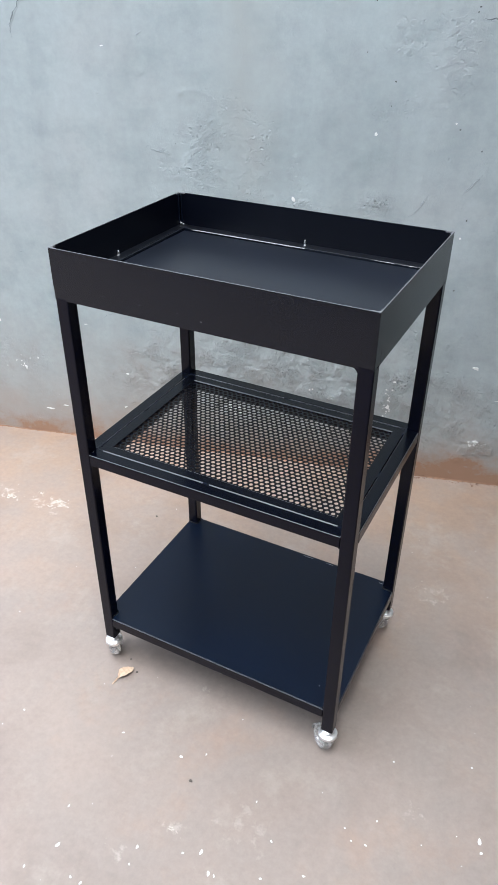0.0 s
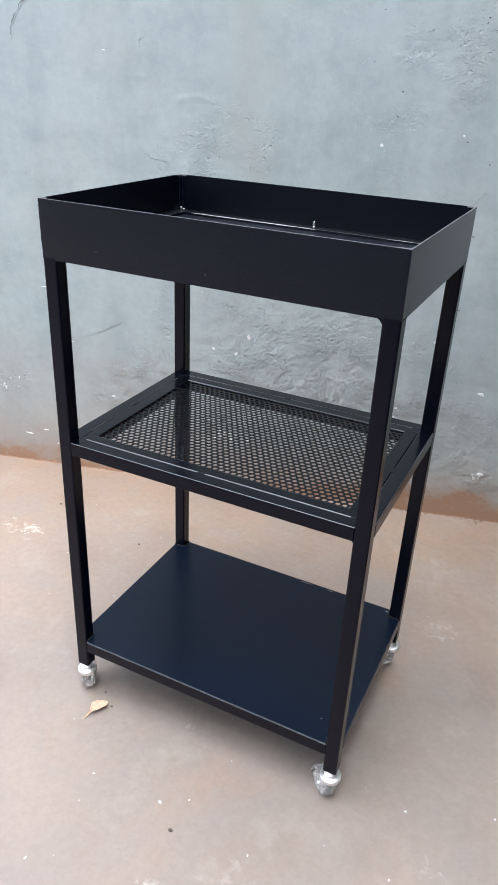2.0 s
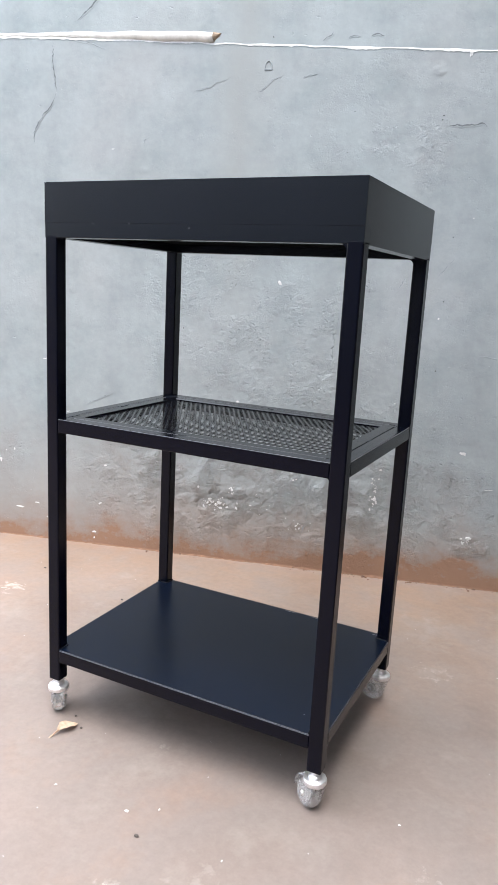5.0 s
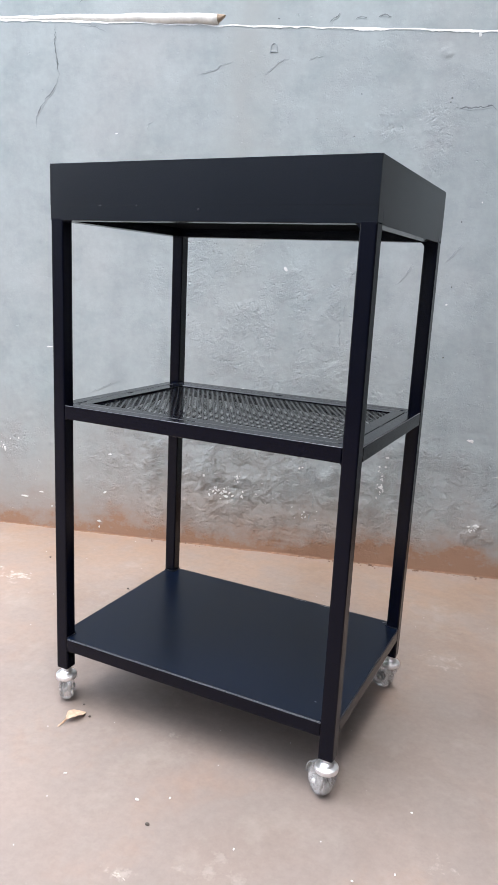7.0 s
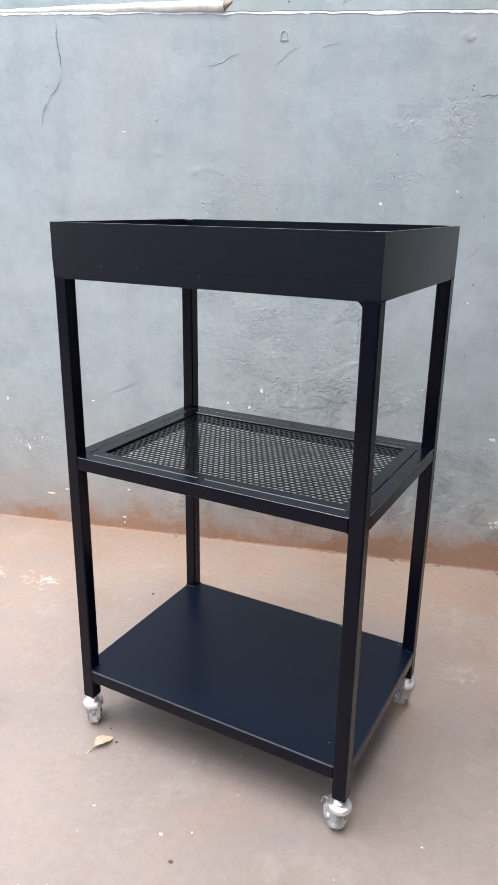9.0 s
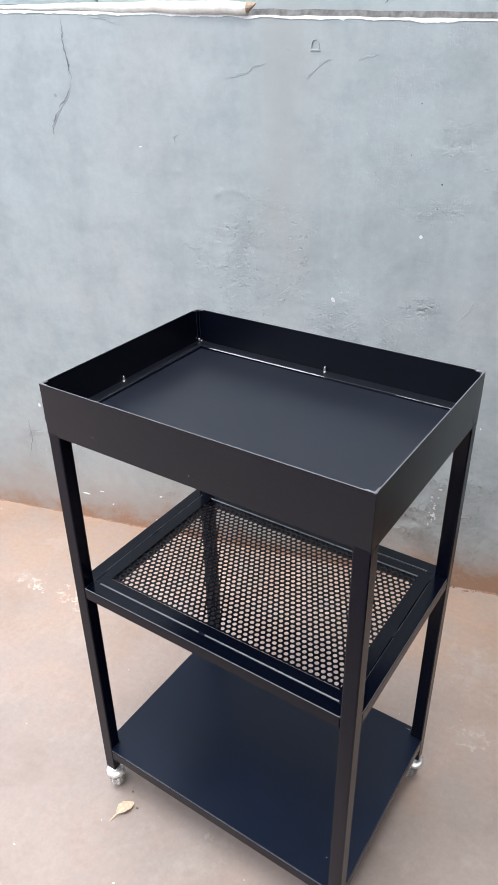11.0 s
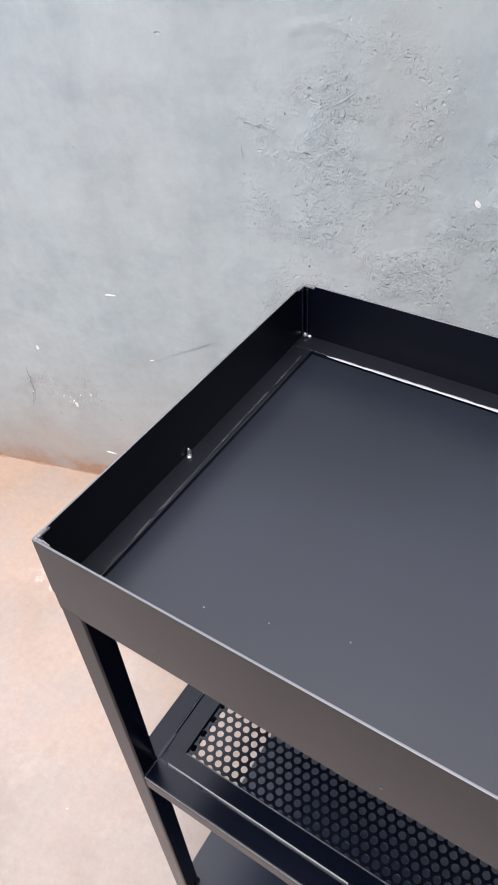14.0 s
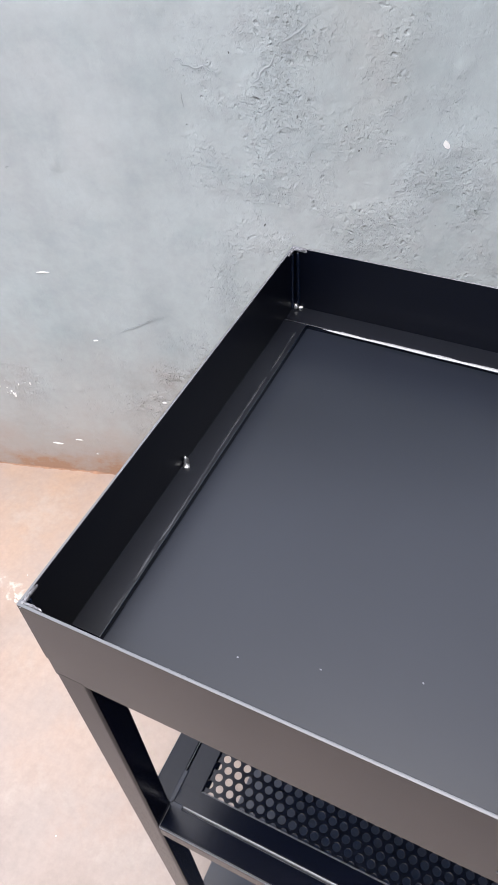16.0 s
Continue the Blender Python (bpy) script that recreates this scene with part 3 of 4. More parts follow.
def build_arris():
    """Bare white plaster along the broken top edge of the lower wall."""
    bm, last = bmesh.new(), None
    for i in range(700):
        s = -1.2 + 2.2 * i / 699
        w = 0.0003 + 0.0045 * max(0.0, 0.05 + noise.fractal((s * 34, 0.5, 0), 0.8, 2.0, 4)) + (0.0010 if noise.noise((s * 9, 4.0, 1)) > 0.1 else 0)
        z = top_of(s)
        now = [bm.verts.new((s, -relief(s, z) - e, z - d)) for e, d in ((-0.003, -0.0035), (0.0012, -0.001), (0.001, w))]
        if last:
            for k in range(2):
                bm.faces.new((last[k], last[k + 1], now[k + 1], now[k]))
        last = now
    part("plaster_edge", bm, M_LIME, wall, "chipped white plaster along the ledge", smooth=True)


build_arris()


def build_foot():
    """Red earth and crumbs gathered in the corner along the wall's foot."""
    bm, last = bmesh.new(), None
    for i in range(900):
        s = -1.25 + 2.05 * i / 899
        w = 0.002 + 0.009 * max(0.0, 0.35 + noise.fractal((s * 14, 2.2, 0), 0.9, 2.0, 4))
        h = 0.0015 + 0.007 * max(0.0, 0.25 + noise.fractal((s * 20, 7.2, 0), 0.9, 2.0, 4))
        y = -relief(s, 0.01)
        now = [bm.verts.new((s, y + 0.003, h)), bm.verts.new((s, y - 0.3 * w, 0.35 * h)), bm.verts.new((s, y - w, -0.0005))]
        if last:
            for k in range(2):
                bm.faces.new((last[k], last[k + 1], now[k + 1], now[k]))
        last = now
    part("earth_fillet", bm, M_EARTH, wall, "red earth gathered along the wall's foot", smooth=True)


build_foot()


def earth_crumbs():
    """Dark grit and crumbs of earth lying in the corner between wall and floor."""
    rnd = random.Random(57)
    bm = bmesh.new()
    for k in range(420):
        s = rnd.uniform(-1.0, 0.8)
        if noise.noise((s * 5, 3.3, 0.7)) + 0.9 * s < rnd.uniform(-0.15, 0.45):
            continue
        r, a = 0.0005 + 0.0026 * rnd.random() ** 4, rnd.uniform(0, 3.1)
        y = -relief(s, 0.01) - 0.002 - abs(rnd.gauss(0, 0.009))
        u, v = Vector((math.cos(a), math.sin(a), 0)), Vector((-math.sin(a), math.cos(a), 0))
        chip(bm, Vector((s, y, 0.001)), u, v, Vector((0, 0, 1)), r * rnd.uniform(1.0, 1.8), r, r * 0.8, 3000 + k)
    tagged(part("earth_crumbs", bm, M_CRUMB, wall, "dark grit and red earth crumbs along the wall's foot"), kind="stuff")


earth_crumbs()


def build_wall_hook():
    """A small plugged bracket mark in the wall."""
    bm = bmesh.new()
    c = on_wall(-0.041, 1.262)
    k = 14
    ring = []
    for i in range(k + 1):
        a = math.pi * (-0.1 + 1.2 * i / k)
        ring.append((c.x + 0.008 * math.cos(a), c.z - 0.002 + 0.013 * math.sin(a)))
    last = None
    for x, z in ring:
        d = Vector((x - c.x, 0, z - c.z)).normalized()
        now = [bm.verts.new((x - d.x * 0.0018, c.y + 0.001, z - d.z * 0.0018)), bm.verts.new((x, c.y - 0.0018, z)), bm.verts.new((x + d.x * 0.0018, c.y + 0.001, z + d.z * 0.0018))]
        if last:
            for j in range(2):
                bm.faces.new((last[j], last[j + 1], now[j + 1], now[j]))
        last = now
    box(c.x - 0.010, c.x + 0.010, c.y - 0.0018, c.y + 0.002, c.z - 0.009, c.z - 0.006, 0.0008, bm)
    part("wall_plug", bm, M_FAINT, wall, "old painted-over bracket mark")


build_wall_hook()


def build_stick():
    """A peeled stick that lies on the ledge."""
    root = new("wooden_stick")
    root.matrix_basis = pose(0, WALL_Y, 0, 0, 0, WALL_TURN)
    tagged(root, "peeled white stick with browned cut end on wall ledge", "stick")
    bm, n, rings = bmesh.new(), 12, []
    steps = 40
    for i in range(steps + 1):
        f = i / steps
        s = -0.80 + 0.62 * f
        r = 0.004 + 0.0075 * min(1, f * 1.25)
        y = 0.012 - 0.012 * f
        z = top_of(s) + 0.004 + r * 0.85
        rings.append([bm.verts.new((s, y + r * math.cos(a) * 0.9, z + r * math.sin(a) + 0.0008 * noise.noise((s * 30, a, 2)))) for a in (2 * math.pi * k / n for k in range(n))])
    for a, b in zip(rings, rings[1:]):
        for k in range(n):
            bm.faces.new((a[k], a[(k + 1) % n], b[(k + 1) % n], b[k]))
    bm.faces.new(rings[0])
    end = rings[-1]
    bm.faces.new(end)
    part("shaft", bm, M_STICK, root, smooth=True)
    # the slanting, browned cut at the thick end
    bm = bmesh.new()
    s0 = -0.18
    z0 = top_of(s0) + 0.0145
    a = [bm.verts.new((s0 - 0.0004, 0.0 + 0.0108 * math.cos(q), z0 + 0.0118 * math.sin(q))) for q in (2 * math.pi * k / n for k in range(n))]
    b = [bm.verts.new((s0 + 0.009 + 0.010 * math.sin(q), 0.0 + 0.008 * math.cos(q), z0 + 0.001 + 0.008 * math.sin(q))) for q in (2 * math.pi * k / n for k in range(n))]
    for k in range(n):
        bm.faces.new((a[k], a[(k + 1) % n], b[(k + 1) % n], b[k]))
    bm.faces.new(a)
    bm.faces.new(b)
    part("cut_end", bm, M_BARK, root, "browned slanting cut end", smooth=False)


build_stick()

def build_shade_wall():
    """An unseen dark wall, square to the other, added to shade the right side."""
    bm = box(0.86, 1.06, -5.0, -0.012, -0.02, 3.0, 0.004)
    ob = new("shade_wall_east", mesh_of("shade_wall_east", bm, M_DARK))
    ob.matrix_basis = pose(0, WALL_Y, 0, 0, 0, WALL_TURN)
    tagged(ob, "unseen plain dark wall added to shade the right side", "wall", kind="structure")


build_shade_wall()


def build_sky_blocker():
    """An unseen wall opposite, added to cut low sky light and its reflections."""
    bm = box(-6.0, 0.86, -3.6, -3.4, -0.02, 2.0, 0.004)
    ob = new("sky_blocker_south", mesh_of("sky_blocker_south", bm, M_WALL))
    ob.matrix_basis = pose(0, WALL_Y, 0, 0, 0, WALL_TURN)
    tagged(ob, "unseen plain grey-blue wall added opposite to block low sky", "wall", kind="structure")


build_sky_blocker()

# ---- trolley ----
trolley = new("trolley")
tagged(trolley, "black painted steel three-tier trolley with a deep top tray on casters", "trolley")


def build_frame():
    for x in (0, W - T):
        for y in (0, D - T):
            part("leg", box(x, x + T, y, y + T, Z_LEG, Z_TRAY - T + 0.0045, 0.0024, segments=5), M_BLACK, trolley)
    e = 0.0001
    # tubes under the tray, of the middle shelf and of the bottom shelf
    for name, z, over in (("tray_rail", Z_TRAY, True), ("middle_rail", Z_MID, False), ("bottom_rail", Z_LOW - 0.0015, False)):
        a = 0 if over else T
        edge = 0.0007 if over else 0.0019
        for y in (0, D - T):
            highlight_edges(part(name, box(a, W - a, y + e, y + T - e, z - T, z, edge, segments=6), M_SIDE if over else M_BLACK, trolley), rim=-1.0 if over else 0.85, top={"tray_rail": M_LEDGE, "middle_rail": M_RAIL_TOP}.get(name))
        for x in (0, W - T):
            highlight_edges(part(name, box(x + e, x + T - e, T, D - T, z - T, z, edge, segments=6), M_SIDE if over else M_BLACK, trolley), rim=-1.0 if over else 0.85, top={"tray_rail": M_LEDGE, "middle_rail": M_RAIL_TOP}.get(name))


def build_tray():
    g = 0.0016                                   # sheet
    z0, z1 = Z_TRAY - 0.0008, H
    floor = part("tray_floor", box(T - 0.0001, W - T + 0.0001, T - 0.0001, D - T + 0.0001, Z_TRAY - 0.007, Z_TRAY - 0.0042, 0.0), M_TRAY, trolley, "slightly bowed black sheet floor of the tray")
    # the underside takes the darker black that paints in its shade
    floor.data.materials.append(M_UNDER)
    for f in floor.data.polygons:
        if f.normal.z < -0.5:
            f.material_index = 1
    # painted beads of sealant run round the floor, a tube's width in from the sides
    def bead(x0, y0, x1, y1, seed, wave, thick, material):
        bm, rings, n = bmesh.new(), [], 110
        a, b = Vector((x0, y0, Z_TRAY - 0.0009)), Vector((x1, y1, Z_TRAY - 0.0009))
        side = (b - a).normalized().cross(Vector((0, 0, 1)))
        for i in range(n + 1):
            f = i / n
            c = a.lerp(b, f) + side * wave * (noise.noise((f * 7, seed, 0)) + 0.12 * noise.noise((f * 30, seed, 3)))
            r = thick * (1 + 0.15 * noise.noise((f * 20, seed, 7))) * min(1.0, 0.3 + 14 * f, 0.3 + 14 * (1 - f))
            rings.append([bm.verts.new(c + side * r * 1.6 * math.cos(q) + Vector((0, 0, r * 0.8 * math.sin(q)))) for q in (math.pi * k / 8 for k in range(9))])
        for p, q in zip(rings, rings[1:]):
            for k in range(8):
                bm.faces.new((p[k], p[k + 1], q[k + 1], q[k]))
        part("sealing_bead", bm, material, trolley, smooth=True)
    i = T - 0.0018
    bead(i, i, W - i, i, 1.5, 0.0008, 0.0010, M_BEAD)
    bead(W - i, i, W - i, D - i, 2.5, 0.0008, 0.0010, M_BEAD)
    # the two rear beads are pale: their highlight is put into the colour
    bead(0.262, D - i - 0.001, 0.034, D - i - 0.001, 3.5, 0.0002, 0.0012, M_BRIGHT)
    bead(W - i, D - i - 0.0005, 0.285, D - i, 4.5, 0.0004, 0.0009, M_BRIGHT)
    bead(i - 0.003, D - i, i - 0.001, i, 5.5, 0.0013, 0.0012, M_BEAD)
    # the ragged seam where the left side stands on its tube
    bead(0.0026, D - 0.012, 0.0026, 0.012, 6.5, 0.0007, 0.0008, M_BEAD)
    bead(0.012, D - 0.0026, W - 0.012, D - 0.0026, 7.5, 0.0002, 0.0005, M_BEAD)
    o = 0.0004                                   # the sheet stands this far proud of the tubes
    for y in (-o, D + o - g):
        shade_inside(part("tray_side", box(0.0, W, y, y + g, z0, z1, 0.0003), M_SIDE, trolley))
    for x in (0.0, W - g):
        shade_inside(part("tray_side", box(x, x + g, g - o, D - g + o, z0, z1, 0.0003), M_SIDE, trolley))
    # weld beads up the inner corners, with ground bright tips
    for i, (x, y) in enumerate(((g, g), (W - g, g), (W - g, D - g), (g, D - g))):
        sx, sy = (1 if x < 0.2 else -1), (1 if y < 0.2 else -1)
        bm = bmesh.new()
        for px, py, n in ((x + sx * 0.0040, y + sy * 0.0004, 0), (x + sx * 0.0004, y + sy * 0.0040, 1)):
            lathe([(0, z0 - 0.001)] + [(0.0015 + 0.00025 * math.sin(k * 1.9 + i + n), z0 + 0.0018 * k) for k in range(31)] + [(0, z0 + 0.055)], 10, bm, Matrix.Translation((px, py, 0)))
        part("corner_weld", bm, M_WELD, trolley, smooth=True)
        bm = bmesh.new()
        blob(x + sx * 0.003, y + sy * 0.003, Z_TRAY + 0.002, 0.0026, 0.0026, 0.0028, bm, 0.5, i)
        blob(x + sx * 0.006, y + sy * 0.001, Z_TRAY + 0.0006, 0.003, 0.0018, 0.0013, bm, 0.5, i + 9)
        part("weld_drop", bm, M_BARE, trolley, "bare bright weld metal", smooth=True)
        bm = bmesh.new()
        for k in range(4):
            blob(x + sx * (0.0005 + 0.003 * k), y + sy * 0.0006, H - 0.0012, 0.0026, 0.0011 - 0.0001 * k, 0.0014, bm, 0.5, k + 5 * i)
            blob(x + sx * 0.0006, y + sy * (0.0005 + 0.003 * k), H - 0.0012, 0.0011 - 0.0001 * k, 0.0026, 0.0014, bm, 0.5, k + 5 * i + 30)
        part("worn_corner", bm, M_WORN, trolley, "paint worn to bare steel")
    # tack welds that stand up beside the tray's sides
    for i, (x, y) in enumerate(((0.0035, 0.158), (0.252, D - 0.004))):
        bm = bmesh.new()
        blob(x, y, Z_TRAY + 0.0030, 0.0019, 0.0019, 0.0062 if i else 0.0042, bm, 0.35, 50 + i)
        blob(x + 0.001, y - 0.002, Z_TRAY, 0.0026, 0.0026, 0.0012, bm, 0.35, 60 + i)
        part("tack_weld", bm, M_BARE, trolley, "bare bright tack weld", smooth=True)
    # the seam along the front, welded in short runs
    rnd = random.Random(5)
    bm = bmesh.new()
    for x in (0.045, 0.150, 0.210, 0.455):
        n = rnd.randint(3, 7)
        for k in range(n):
            blob(x + 0.003 * k, 0.0003, Z_TRAY - 0.0006 + rnd.uniform(-0.0004, 0.0002), 0.0026, 0.0006, 0.0005, bm, 0.4, k)
    tagged(part("seam_weld", bm, M_WELD, trolley, "short weld runs under the tray side", smooth=True), kind="stuff")
    bm = bmesh.new()
    for i, x in enumerate((0.090, 0.153, 0.214)):
        chip(bm, Vector((x, 0.0, Z_TRAY - 0.0008)), Vector((1, 0, 0)), Vector((0, 0, 1)), Vector((0, -1, 0)), rnd.uniform(0.0025, 0.005), 0.0005, 0.0002, 400 + i)
    tagged(part("seam_chip", bm, M_NICK, trolley, "paint chipped off the seam"), kind="stuff")
    # crumbs of weld on the floor and a hole in the front
    bm = bmesh.new()
    for i, (x, y) in enumerate(((0.143, 0.057), (0.098, 0.045), (0.196, 0.072))):
        chip(bm, Vector((x, y, Z_TRAY - 0.0042)), Vector((1, 0, 0)), Vector((0, 1, 0)), Vector((0, 0, 1)), 0.0008, 0.0006, 0.0002, 420 + i)
    tagged(part("paint_nick", bm, M_WORN, trolley), kind="stuff")
    part("dent", chip(bmesh.new(), Vector((0.252, 0.0, 0.815)), Vector((1, 0, 0)), Vector((0, 0, 1)), Vector((0, -1, 0)), 0.0016, 0.0011, 0.0003, 430), M_NICK, trolley)


def build_middle():
    a = 0.020
    z = Z_MID - 0.0003
    for y in (T + 0.0003, D - T - a - 0.0003):
        highlight_edges(part("inner_bar", box(T + 0.0003, W - T - 0.0003, y, y + a, z - a, z, 0.0024, segments=6), M_BLACK, trolley), rim=0.95, top=M_RAIL_TOP)
    for x in (T + 0.0011, W - T - a - 0.0011):
        bar = part("inner_bar", box(x, x + a, T + a - 0.0018, D - T - a + 0.0018, z - a, z, 0.0006, segments=3), M_BLACK, trolley)
        bar.data.materials.append(M_RAIL_TOP)
        for f in bar.data.polygons:
            if f.normal.z > 0.9:
                f.material_index = 1
    # short welds that bridge the gap between rails and bars
    bm = bmesh.new()
    for y in (T, D - T):
        for x0, x1 in ((0.022, 0.034), (0.232, 0.243), (0.463, 0.476)):
            box(x0, x1, y - 0.0022, y + 0.0026, Z_MID - 0.006, Z_MID + 0.0003, 0.0006, bm)
    for x in (T, W - T):
        for y0, y1 in ((0.022, 0.052), (0.166, 0.182), (0.312, 0.333)):
            box(x - 0.0024, x + 0.0024, y0, y1, Z_MID - 0.006, Z_MID + 0.0003, 0.0006, bm)
    tagged(part("bridge_weld", bm, M_WELD, trolley), kind="stuff")
    bm = bmesh.new()
    for k in range(2):
        blob(0.0235 + 0.002 * k, 0.027 + 0.006 * k, Z_MID - 0.0002, 0.0012, 0.0020, 0.0008, bm, 0.5, k)
    part("tack_weld", bm, M_WELD, trolley, smooth=True)


def build_perforated():
    """The perforated sheet: round holes in staggered rows, cut through, with softened rims."""
    pitch, r, thick, soft = 0.010, HOLE, 0.0008, 0.0003
    x1, y0, y1 = W - 0.036, 0.036, D - 0.036
    zt = Z_MID - 0.0034
    dy = pitch * math.sqrt(3) / 2
    n = 12
    verts, faces, index, round_faces = [], [], {}, set()

    def vert(x, y, z):
        key = (round(x * 1e5), round(y * 1e5), round(z * 1e5))
        if key not in index:
            index[key] = len(verts)
            verts.append((x, y, z))
        return index[key]

    def band(a, b, curved=False):
        for k in range(n):
            if curved:
                round_faces.add(len(faces))
            faces.append((a[k], a[(k + 1) % n], b[(k + 1) % n], b[k]))

    R = pitch / math.sqrt(3)
    for j in range(int((y1 - y0) / dy) + 1):
        cy = 0.0415 + dy * j
        for i in range(int((x1 - 0.036) / pitch) + 1):
            cx = 0.0405 + pitch * i + (pitch / 2 if j % 2 else 0)
            if cy > y1 or cx > x1:
                continue
            ways = [(math.cos(q), math.sin(q)) for q in (math.pi / 6 + 2 * math.pi * k / n for k in range(n))]
            rim = [(cx + d * c, cy + d * e) for d, (c, e) in zip([R, R * math.cos(math.pi / 6)] * (n // 2), ways)]

            def ring(radius, z):
                return [vert(cx + radius * c, cy + radius * e, z) for c, e in ways]

            top = [vert(x, y, zt) for x, y in rim]
            low = [vert(x, y, zt - thick) for x, y in rim]
            lip, mid, neck, foot = ring(r + soft, zt), ring(r + 0.3 * soft, zt - 0.3 * soft), ring(r, zt - soft), ring(r, zt - thick)
            band(top, lip)
            band(lip, mid, True)
            band(mid, neck, True)
            band(neck, foot, True)
            band(foot, low)
    me = bpy.data.meshes.new("perforated_sheet")
    me.from_pydata(verts, [], faces)
    me.materials.append(M_PERF)
    for k in round_faces:
        me.polygons[k].use_smooth = True
    ob = new("perforated_sheet", me)
    ob.parent = trolley
    tagged(ob, "black perforated steel sheet with round staggered holes")


def build_bottom():
    """The bottom plate, notched round the legs."""
    bm = bmesh.new()
    t, e = T + 0.0004, 0.0003
    line = [(t, e), (W - t, e), (W - t, t), (W - e, t), (W - e, D - t), (W - t, D - t), (W - t, D - e), (t, D - e), (t, D - t), (e, D - t), (e, t), (t, t)]
    z0, z1 = Z_LOW - 0.0014, Z_LOW
    lo = [bm.verts.new((x, y, z0)) for x, y in line]
    hi = [bm.verts.new((x, y, z1)) for x, y in line]
    for k in range(len(line)):
        j = (k + 1) % len(line)
        bm.faces.new((lo[k], lo[j], hi[j], hi[k]))
    bm.faces.new(hi)
    bm.faces.new(lo)
    rim = [ed for ed in bm.edges if all(abs(v.co.z - z1) < 1e-6 for v in ed.verts)]
    bmesh.ops.bevel(bm, geom=rim, offset=0.0010, segments=3, affect="EDGES")
    highlight_edges(part("bottom_plate", bm, M_SHEET, trolley, "flat black sheet steel shelf"), 0.97)
    bm = bmesh.new()
    for i, (x, y, l) in enumerate(((0.452, 0.043, 0.0015), (0.474, 0.012, 0.002), (0.300, 0.349, 0.016), (0.352, 0.349, 0.011), (0.468, 0.345, 0.006))):
        chip(bm, Vector((x, y, Z_LOW)), Vector((1, 0.3 if y < 0.2 else 0, 0)), Vector((-0.3 if y < 0.2 else 0, 1, 0)), Vector((0, 0, 1)), l, 0.0009 if y < 0.2 else 0.0005, 0.0003, 500 + i)
    tagged(part("scratch", bm, M_BARE, trolley), kind="stuff")
    # welds at the legs' feet
    for x, y in ((T, T), (W - T, T), (T, D - T), (W - T, D - T)):
        bm = bmesh.new()
        sx, sy = (1 if x < 0.2 else -1), (1 if y < 0.2 else -1)
        for k in range(6):
            blob(x - sx * (0.019 - 0.0035 * k), y + sy * 0.0008, Z_LOW + 0.0006, 0.0024, 0.0016, 0.0014, bm, 0.4, k)
            blob(x + sx * 0.0008, y - sy * (0.019 - 0.0035 * k), Z_LOW + 0.0006, 0.0016, 0.0024, 0.0014, bm, 0.4, k + 7)
        part("foot_weld", bm, M_WELD, trolley, smooth=True)
    # small weld fillets where the legs meet the tray rails
    for x, sx in ((T, 1), (W - T, -1)):
        for y, z in ((0.0012, Z_TRAY - T), (D - T + 0.0012, Z_TRAY - T), (0.0012, Z_MID - T), (D - T + 0.0012, Z_MID - T)):
            r = 0.003 if sx > 0 or z < 0.6 else 0.0075
            bm = bmesh.new()
            tri = [(x - sx * 0.001, z + 0.001), (x + sx * r, z + 0.001), (x + sx * r * 0.35, z - r * 0.35), (x - sx * 0.001, z - r)]
            a = [bm.verts.new((px, y, pz)) for px, pz in tri]
            b = [bm.verts.new((px, y + 0.018, pz)) for px, pz in tri]
            for k in range(4):
                bm.faces.new((a[k], a[(k + 1) % 4], b[(k + 1) % 4], b[k]))
            bm.faces.new(a)
            bm.faces.new(b)
            part("corner_fillet", bm, M_BLACK, trolley)


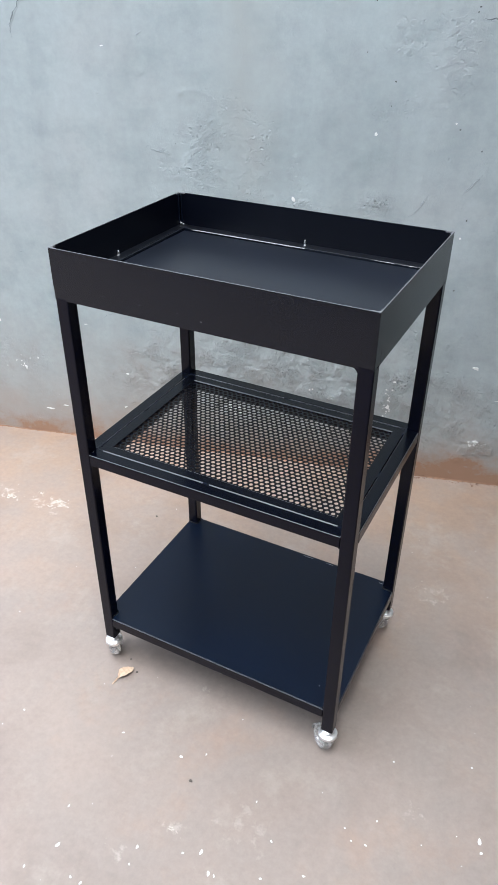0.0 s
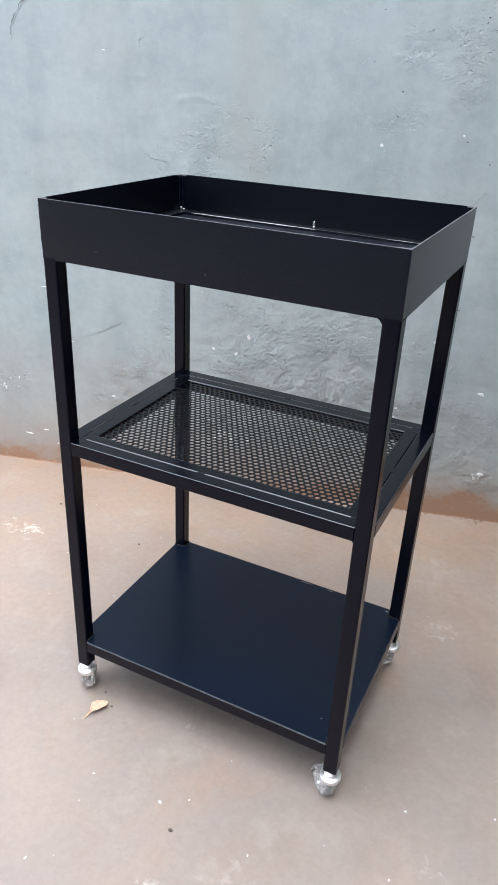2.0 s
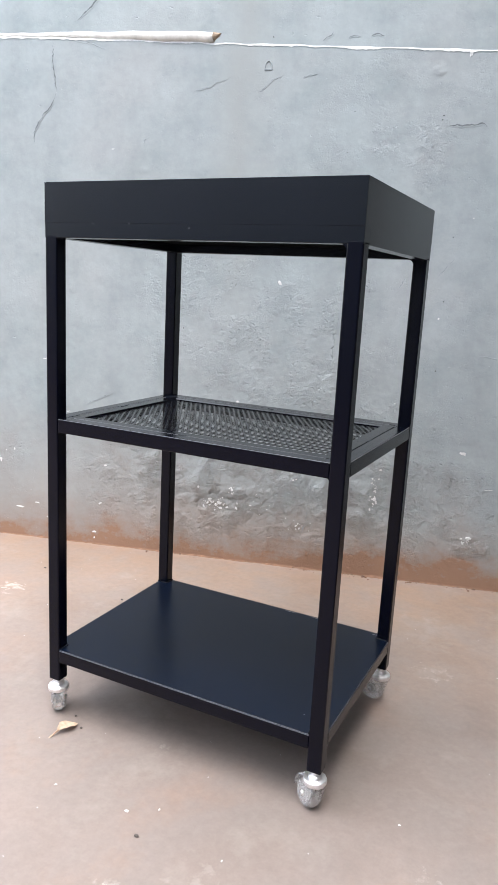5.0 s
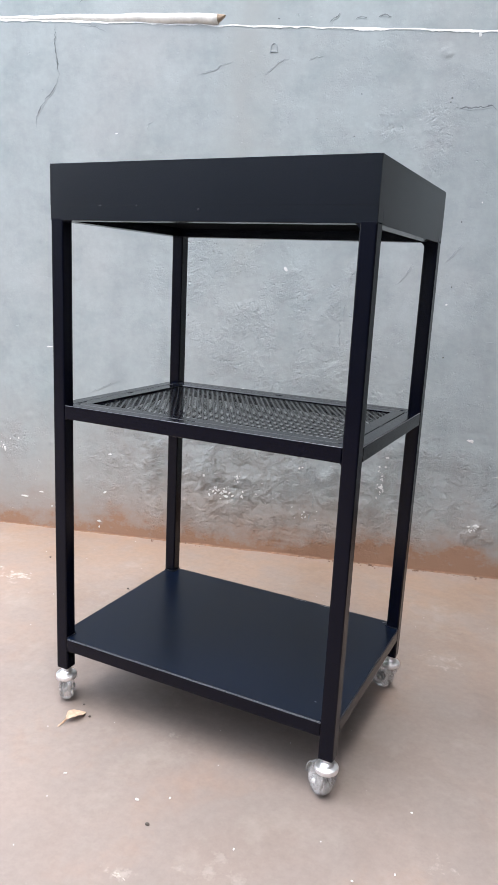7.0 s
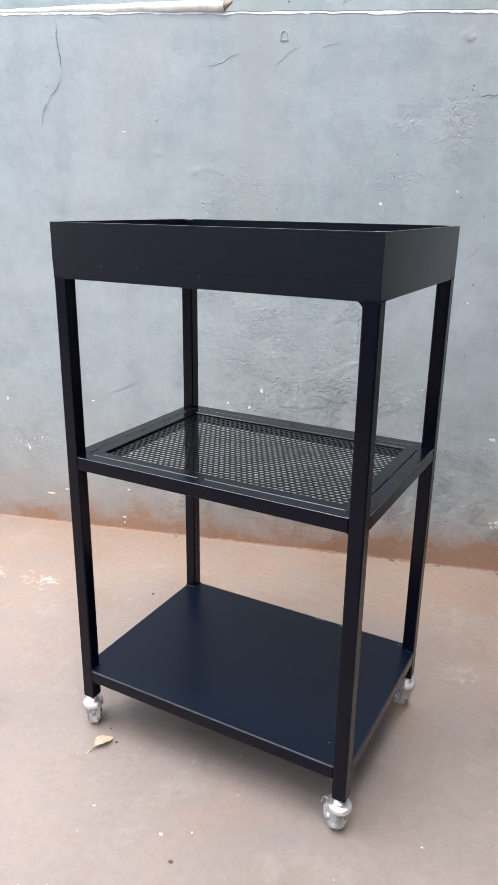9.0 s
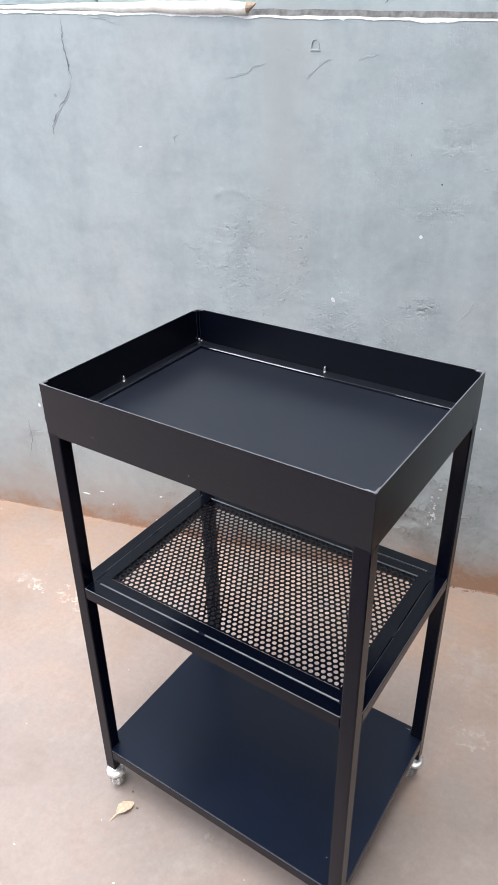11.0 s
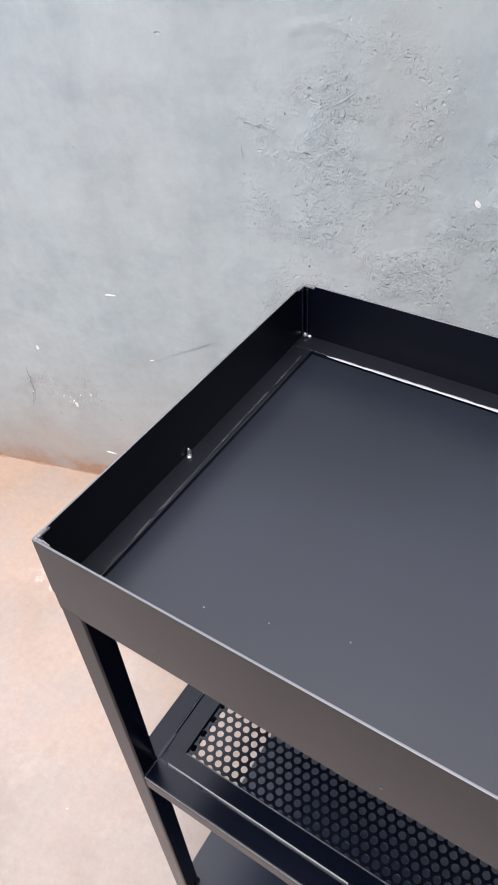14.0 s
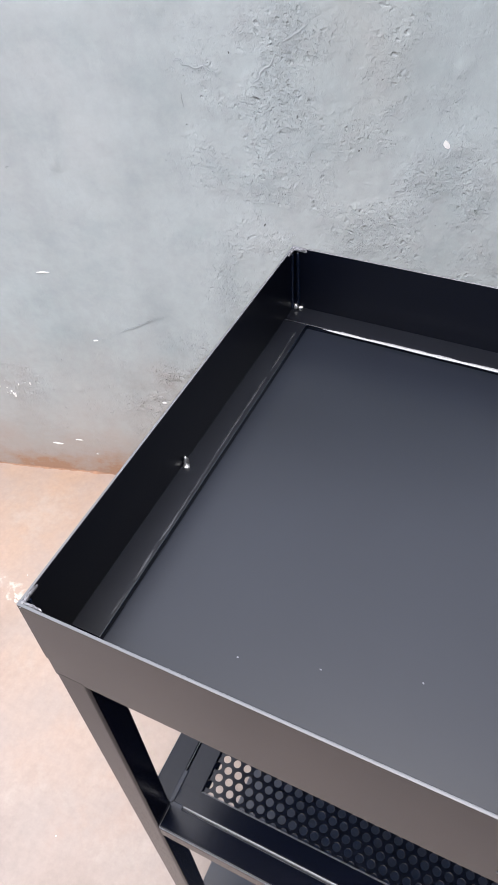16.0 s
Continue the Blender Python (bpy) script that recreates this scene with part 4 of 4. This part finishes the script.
def build_caster(x, y, turn):
    """A swivel caster: plated stem and cap, clear hood, clear wheel."""
    c = new("caster")
    c.parent = trolley
    c.matrix_basis = pose(x, y, 0, 0, 0, turn)
    tagged(c, "swivel caster with a plated cap and a clear wheel")
    part("stem", lathe([(0, 0.050), (0.0062, 0.050), (0.0062, 0.0665), (0.0095, 0.0665), (0.0095, 0.0695), (0, 0.0695)], 20), M_ZINC, c, "plated stem")
    part("cap", lathe([(0, 0.0470), (0.0150, 0.0470), (0.0168, 0.0476), (0.0174, 0.0490), (0.0174, 0.0535), (0.0168, 0.0550), (0.0150, 0.0557), (0.0110, 0.0560), (0.0100, 0.0572), (0.0096, 0.0610), (0, 0.0612)], 36), M_ZINC, c, "round zinc-plated cap", True)
    # fork with two round cheeks, trailing behind the stem
    off, zc, r, half = 0.0135, 0.0228, 0.0228, 0.0080
    for s in (-1, 1):
        bm = bmesh.new()
        y0, y1 = s * (half + 0.0012), s * (half + 0.0034)
        line = [(-0.0100, 0.0470), (0.0120, 0.0470)]
        line += [(off + 0.0185 * math.cos(a), zc + 0.0185 * math.sin(a)) for a in (radians(75 - 12 * k) for k in range(20))]
        line += [(-0.0095, 0.034), (-0.0112, 0.041)]
        a = [bm.verts.new((px, y0, pz)) for px, pz in line]
        b = [bm.verts.new((px, y1, pz)) for px, pz in line]
        for k in range(len(line)):
            j = (k + 1) % len(line)
            bm.faces.new((a[k], a[j], b[j], b[k]))
        bm.faces.new(a)
        rim = bm.faces.new(b)
        bmesh.ops.bevel(bm, geom=list(rim.edges), offset=0.0008, segments=2, affect="EDGES")
        part("cheek", bm, M_CLEAR, c, "clear plastic fork cheek")
    bm, last = bmesh.new(), None
    for k in range(11):
        a = radians(-5 + 115 * k / 10)
        q = [(off + rr * math.cos(a) , zc + rr * math.sin(a)) for rr in (r + 0.0018, r + 0.0040)]
        now = [bm.verts.new((px, yy, pz)) for yy in (-half - 0.003, half + 0.003) for px, pz in q]
        now = [now[0], now[1], now[3], now[2]]
        if last:
            for i in range(4):
                bm.faces.new((last[i], last[(i + 1) % 4], now[(i + 1) % 4], now[i]))
        else:
            bm.faces.new(now)
        last = now
    bm.faces.new(last)
    part("hood", bm, M_CLEAR, c, "clear plastic hood", True)
    flat = pose(off, 0, zc, 90, 0, 0)
    h = half
    tread = [(0.0172 + (r - 0.0172) * math.sin(math.pi * k / 12) ** 0.6, -h * math.cos(math.pi * k / 12)) for k in range(13)]
    part("wheel", lathe([(0.0075, -0.5 * h), (0.0140, -0.4 * h), (0.0152, -0.5 * h), (0.0160, -0.9 * h)] + tread + [(0.0160, 0.9 * h), (0.0152, 0.5 * h), (0.0140, 0.4 * h), (0.0075, 0.5 * h), (0.0075, -0.5 * h)], 48, m=flat), M_CLEAR, c, "clear plastic wheel", True)
    part("hub", lathe([(0, -half), (0.0074, -half), (0.0074, half), (0, half)], 24, m=flat), M_HUB, c, "milky hub")
    part("axle", lathe([(0, -half - 0.0058), (0.003, -half - 0.0058), (0.0042, -half - 0.0036), (0.002, -half - 0.0034), (0.002, half + 0.0034), (0.0042, half + 0.0036), (0.003, half + 0.0058), (0, half + 0.0058)], 18, m=flat), M_ZINC, c, "plated axle")


build_frame()
build_tray()
build_middle()
build_perforated()
build_bottom()
for x, y, turn in ((T / 2, T / 2, 126), (W - T / 2, T / 2, 140), (W - T / 2, D - T / 2, 165), (T / 2, D - T / 2, 150)):
    build_caster(x, y, turn)


# ---- litter on the floor ----
def build_leaf():
    bm, n = bmesh.new(), 14
    spine, rows = [], []
    for i in range(n + 1):
        f = i / n
        w = 0.0006 + (0.0105 * math.sin(math.pi * min(1, max(0, (f - 0.28) / 0.72))) ** 0.8 if 0.28 < f < 1 else 0.0006)
        x = -0.027 + 0.056 * f
        lift = 0.0015 + 0.006 * math.sin(math.pi * f) ** 2 * (0.4 + f)
        rows.append([(x, w * k * (1 + 0.25 * noise.noise((f * 9, k, 4))), lift + 0.0045 * abs(k) ** 1.5 * math.sin(math.pi * f) + 0.0012 * noise.noise((f * 7, k * 2, 1))) for k in (-1, -0.5, 0, 0.5, 1)])
    for dz in (0, -0.0004):
        vs = [[bm.verts.new((x, y, z + dz)) for x, y, z in r] for r in rows]
        for a, b in zip(vs, vs[1:]):
            for k in range(4):
                bm.faces.new((a[k], a[k + 1], b[k + 1], b[k]) if dz == 0 else (a[k], b[k], b[k + 1], a[k + 1]))
    ob = new("dry_leaf", mesh_of("dry_leaf", bm, M_LEAF, True))
    ob.matrix_basis = pose(0.0535, -0.027, 0.0, 0, 0, 76)
    tagged(ob, "small curled dry orange-brown leaf on the concrete", "leaf")


build_leaf()


def build_litter():
    rnd = random.Random(11)
    X, Y, Z = Vector((1, 0, 0)), Vector((0, 1, 0)), Vector((0, 0, 1))
    seen = [(0.157, -0.355, 5), (0.131, -0.406, 3), (0.208, -0.385, 3), (0.228, -0.385, 4), (0.276, -0.297, 4), (0.280, -0.326, 3), (0.348, -0.271, 3),
            (0.374, -0.256, 5), (0.401, -0.279, 5), (0.411, -0.279, 3), (0.479, -0.248, 3), (0.476, -0.267, 3), (0.539, -0.213, 3), (0.469, -0.187, 3),
            (0.417, -0.138, 2.5), (0.570, -0.110, 2.5), (0.587, -0.125, 2.5), (0.611, -0.121, 3), (0.615, -0.074, 2.5), (0.778, -0.027, 7), (0.785, -0.046, 4),
            (0.255, -0.125, 4), (0.294, -0.100, 2.5), (0.607, 0.046, 2.5), (0.737, 0.100, 3), (0.131, -0.133, 3), (-0.070, -0.181, 3), (0.131, -0.294, 3)]
    bm = bmesh.new()
    for i, (x, y, r) in enumerate(seen):
        a = rnd.uniform(0, 3)
        u, v = X * math.cos(a) + Y * math.sin(a), Y * math.cos(a) - X * math.sin(a)
        chip(bm, Vector((x, y, 0)), u, v, Z, r * 0.0010, r * 0.0006, 0.0008, 600 + i)
    for i in range(110):
        x, y = rnd.uniform(-1.0, 1.0), rnd.uniform(-0.6, 0.75)
        r = rnd.uniform(0.4, 1.2)
        chip(bm, Vector((x, y, 0)), X, Y, Z, r * 0.001, r * 0.0009, 0.0005, 700 + i)
    ob = new("paint_speck", mesh_of("paint_speck", bm, M_LIME))
    tagged(ob, "scattered white plaster crumbs on the concrete", "crumbs", kind="stuff")
    bm = bmesh.new()
    spots = [(-0.566, 0.324, 14), (-0.510, 0.375, 7), (-0.441, 0.372, 12), (-0.418, 0.356, 11), (-0.445, 0.340, 9), (0.312, -0.246, 6)]
    for i, (x, y, r) in enumerate(spots):
        for k in range(9):
            a = rnd.uniform(-0.6, 0.6)
            u, v = X * math.cos(a) + Y * math.sin(a), Y * math.cos(a) - X * math.sin(a)
            chip(bm, Vector((x + rnd.gauss(0, r * 0.0007), y + rnd.gauss(0, r * 0.0004), 0)), u, v, Z, r * rnd.uniform(0.0002, 0.0006), r * rnd.uniform(0.0001, 0.0003), 0.0005, 900 + 10 * i + k)
    ob = new("lime_crust", mesh_of("lime_crust", bm, M_CRUST))
    tagged(ob, "pale crusty plaster spill on the concrete", "crust", kind="stuff")
    for i, (x, y, r) in enumerate(((0.295, -0.158, 0.0033), (0.044, 0.017, 0.0022), (0.074, -0.005, 0.0024), (-0.450, 0.487, 0.0030), (-0.169, 0.438, 0.0030))):
        bm = blob(x, y, 0.0012, r, r * 0.85, r * 0.6, None, 0.5, 3 + i)
        ob = new("pebble", mesh_of("pebble", bm, M_STONE, True))
        tagged(ob, "small dark pebble on the concrete", "pebble", group="pebbles on the floor")


build_litter()
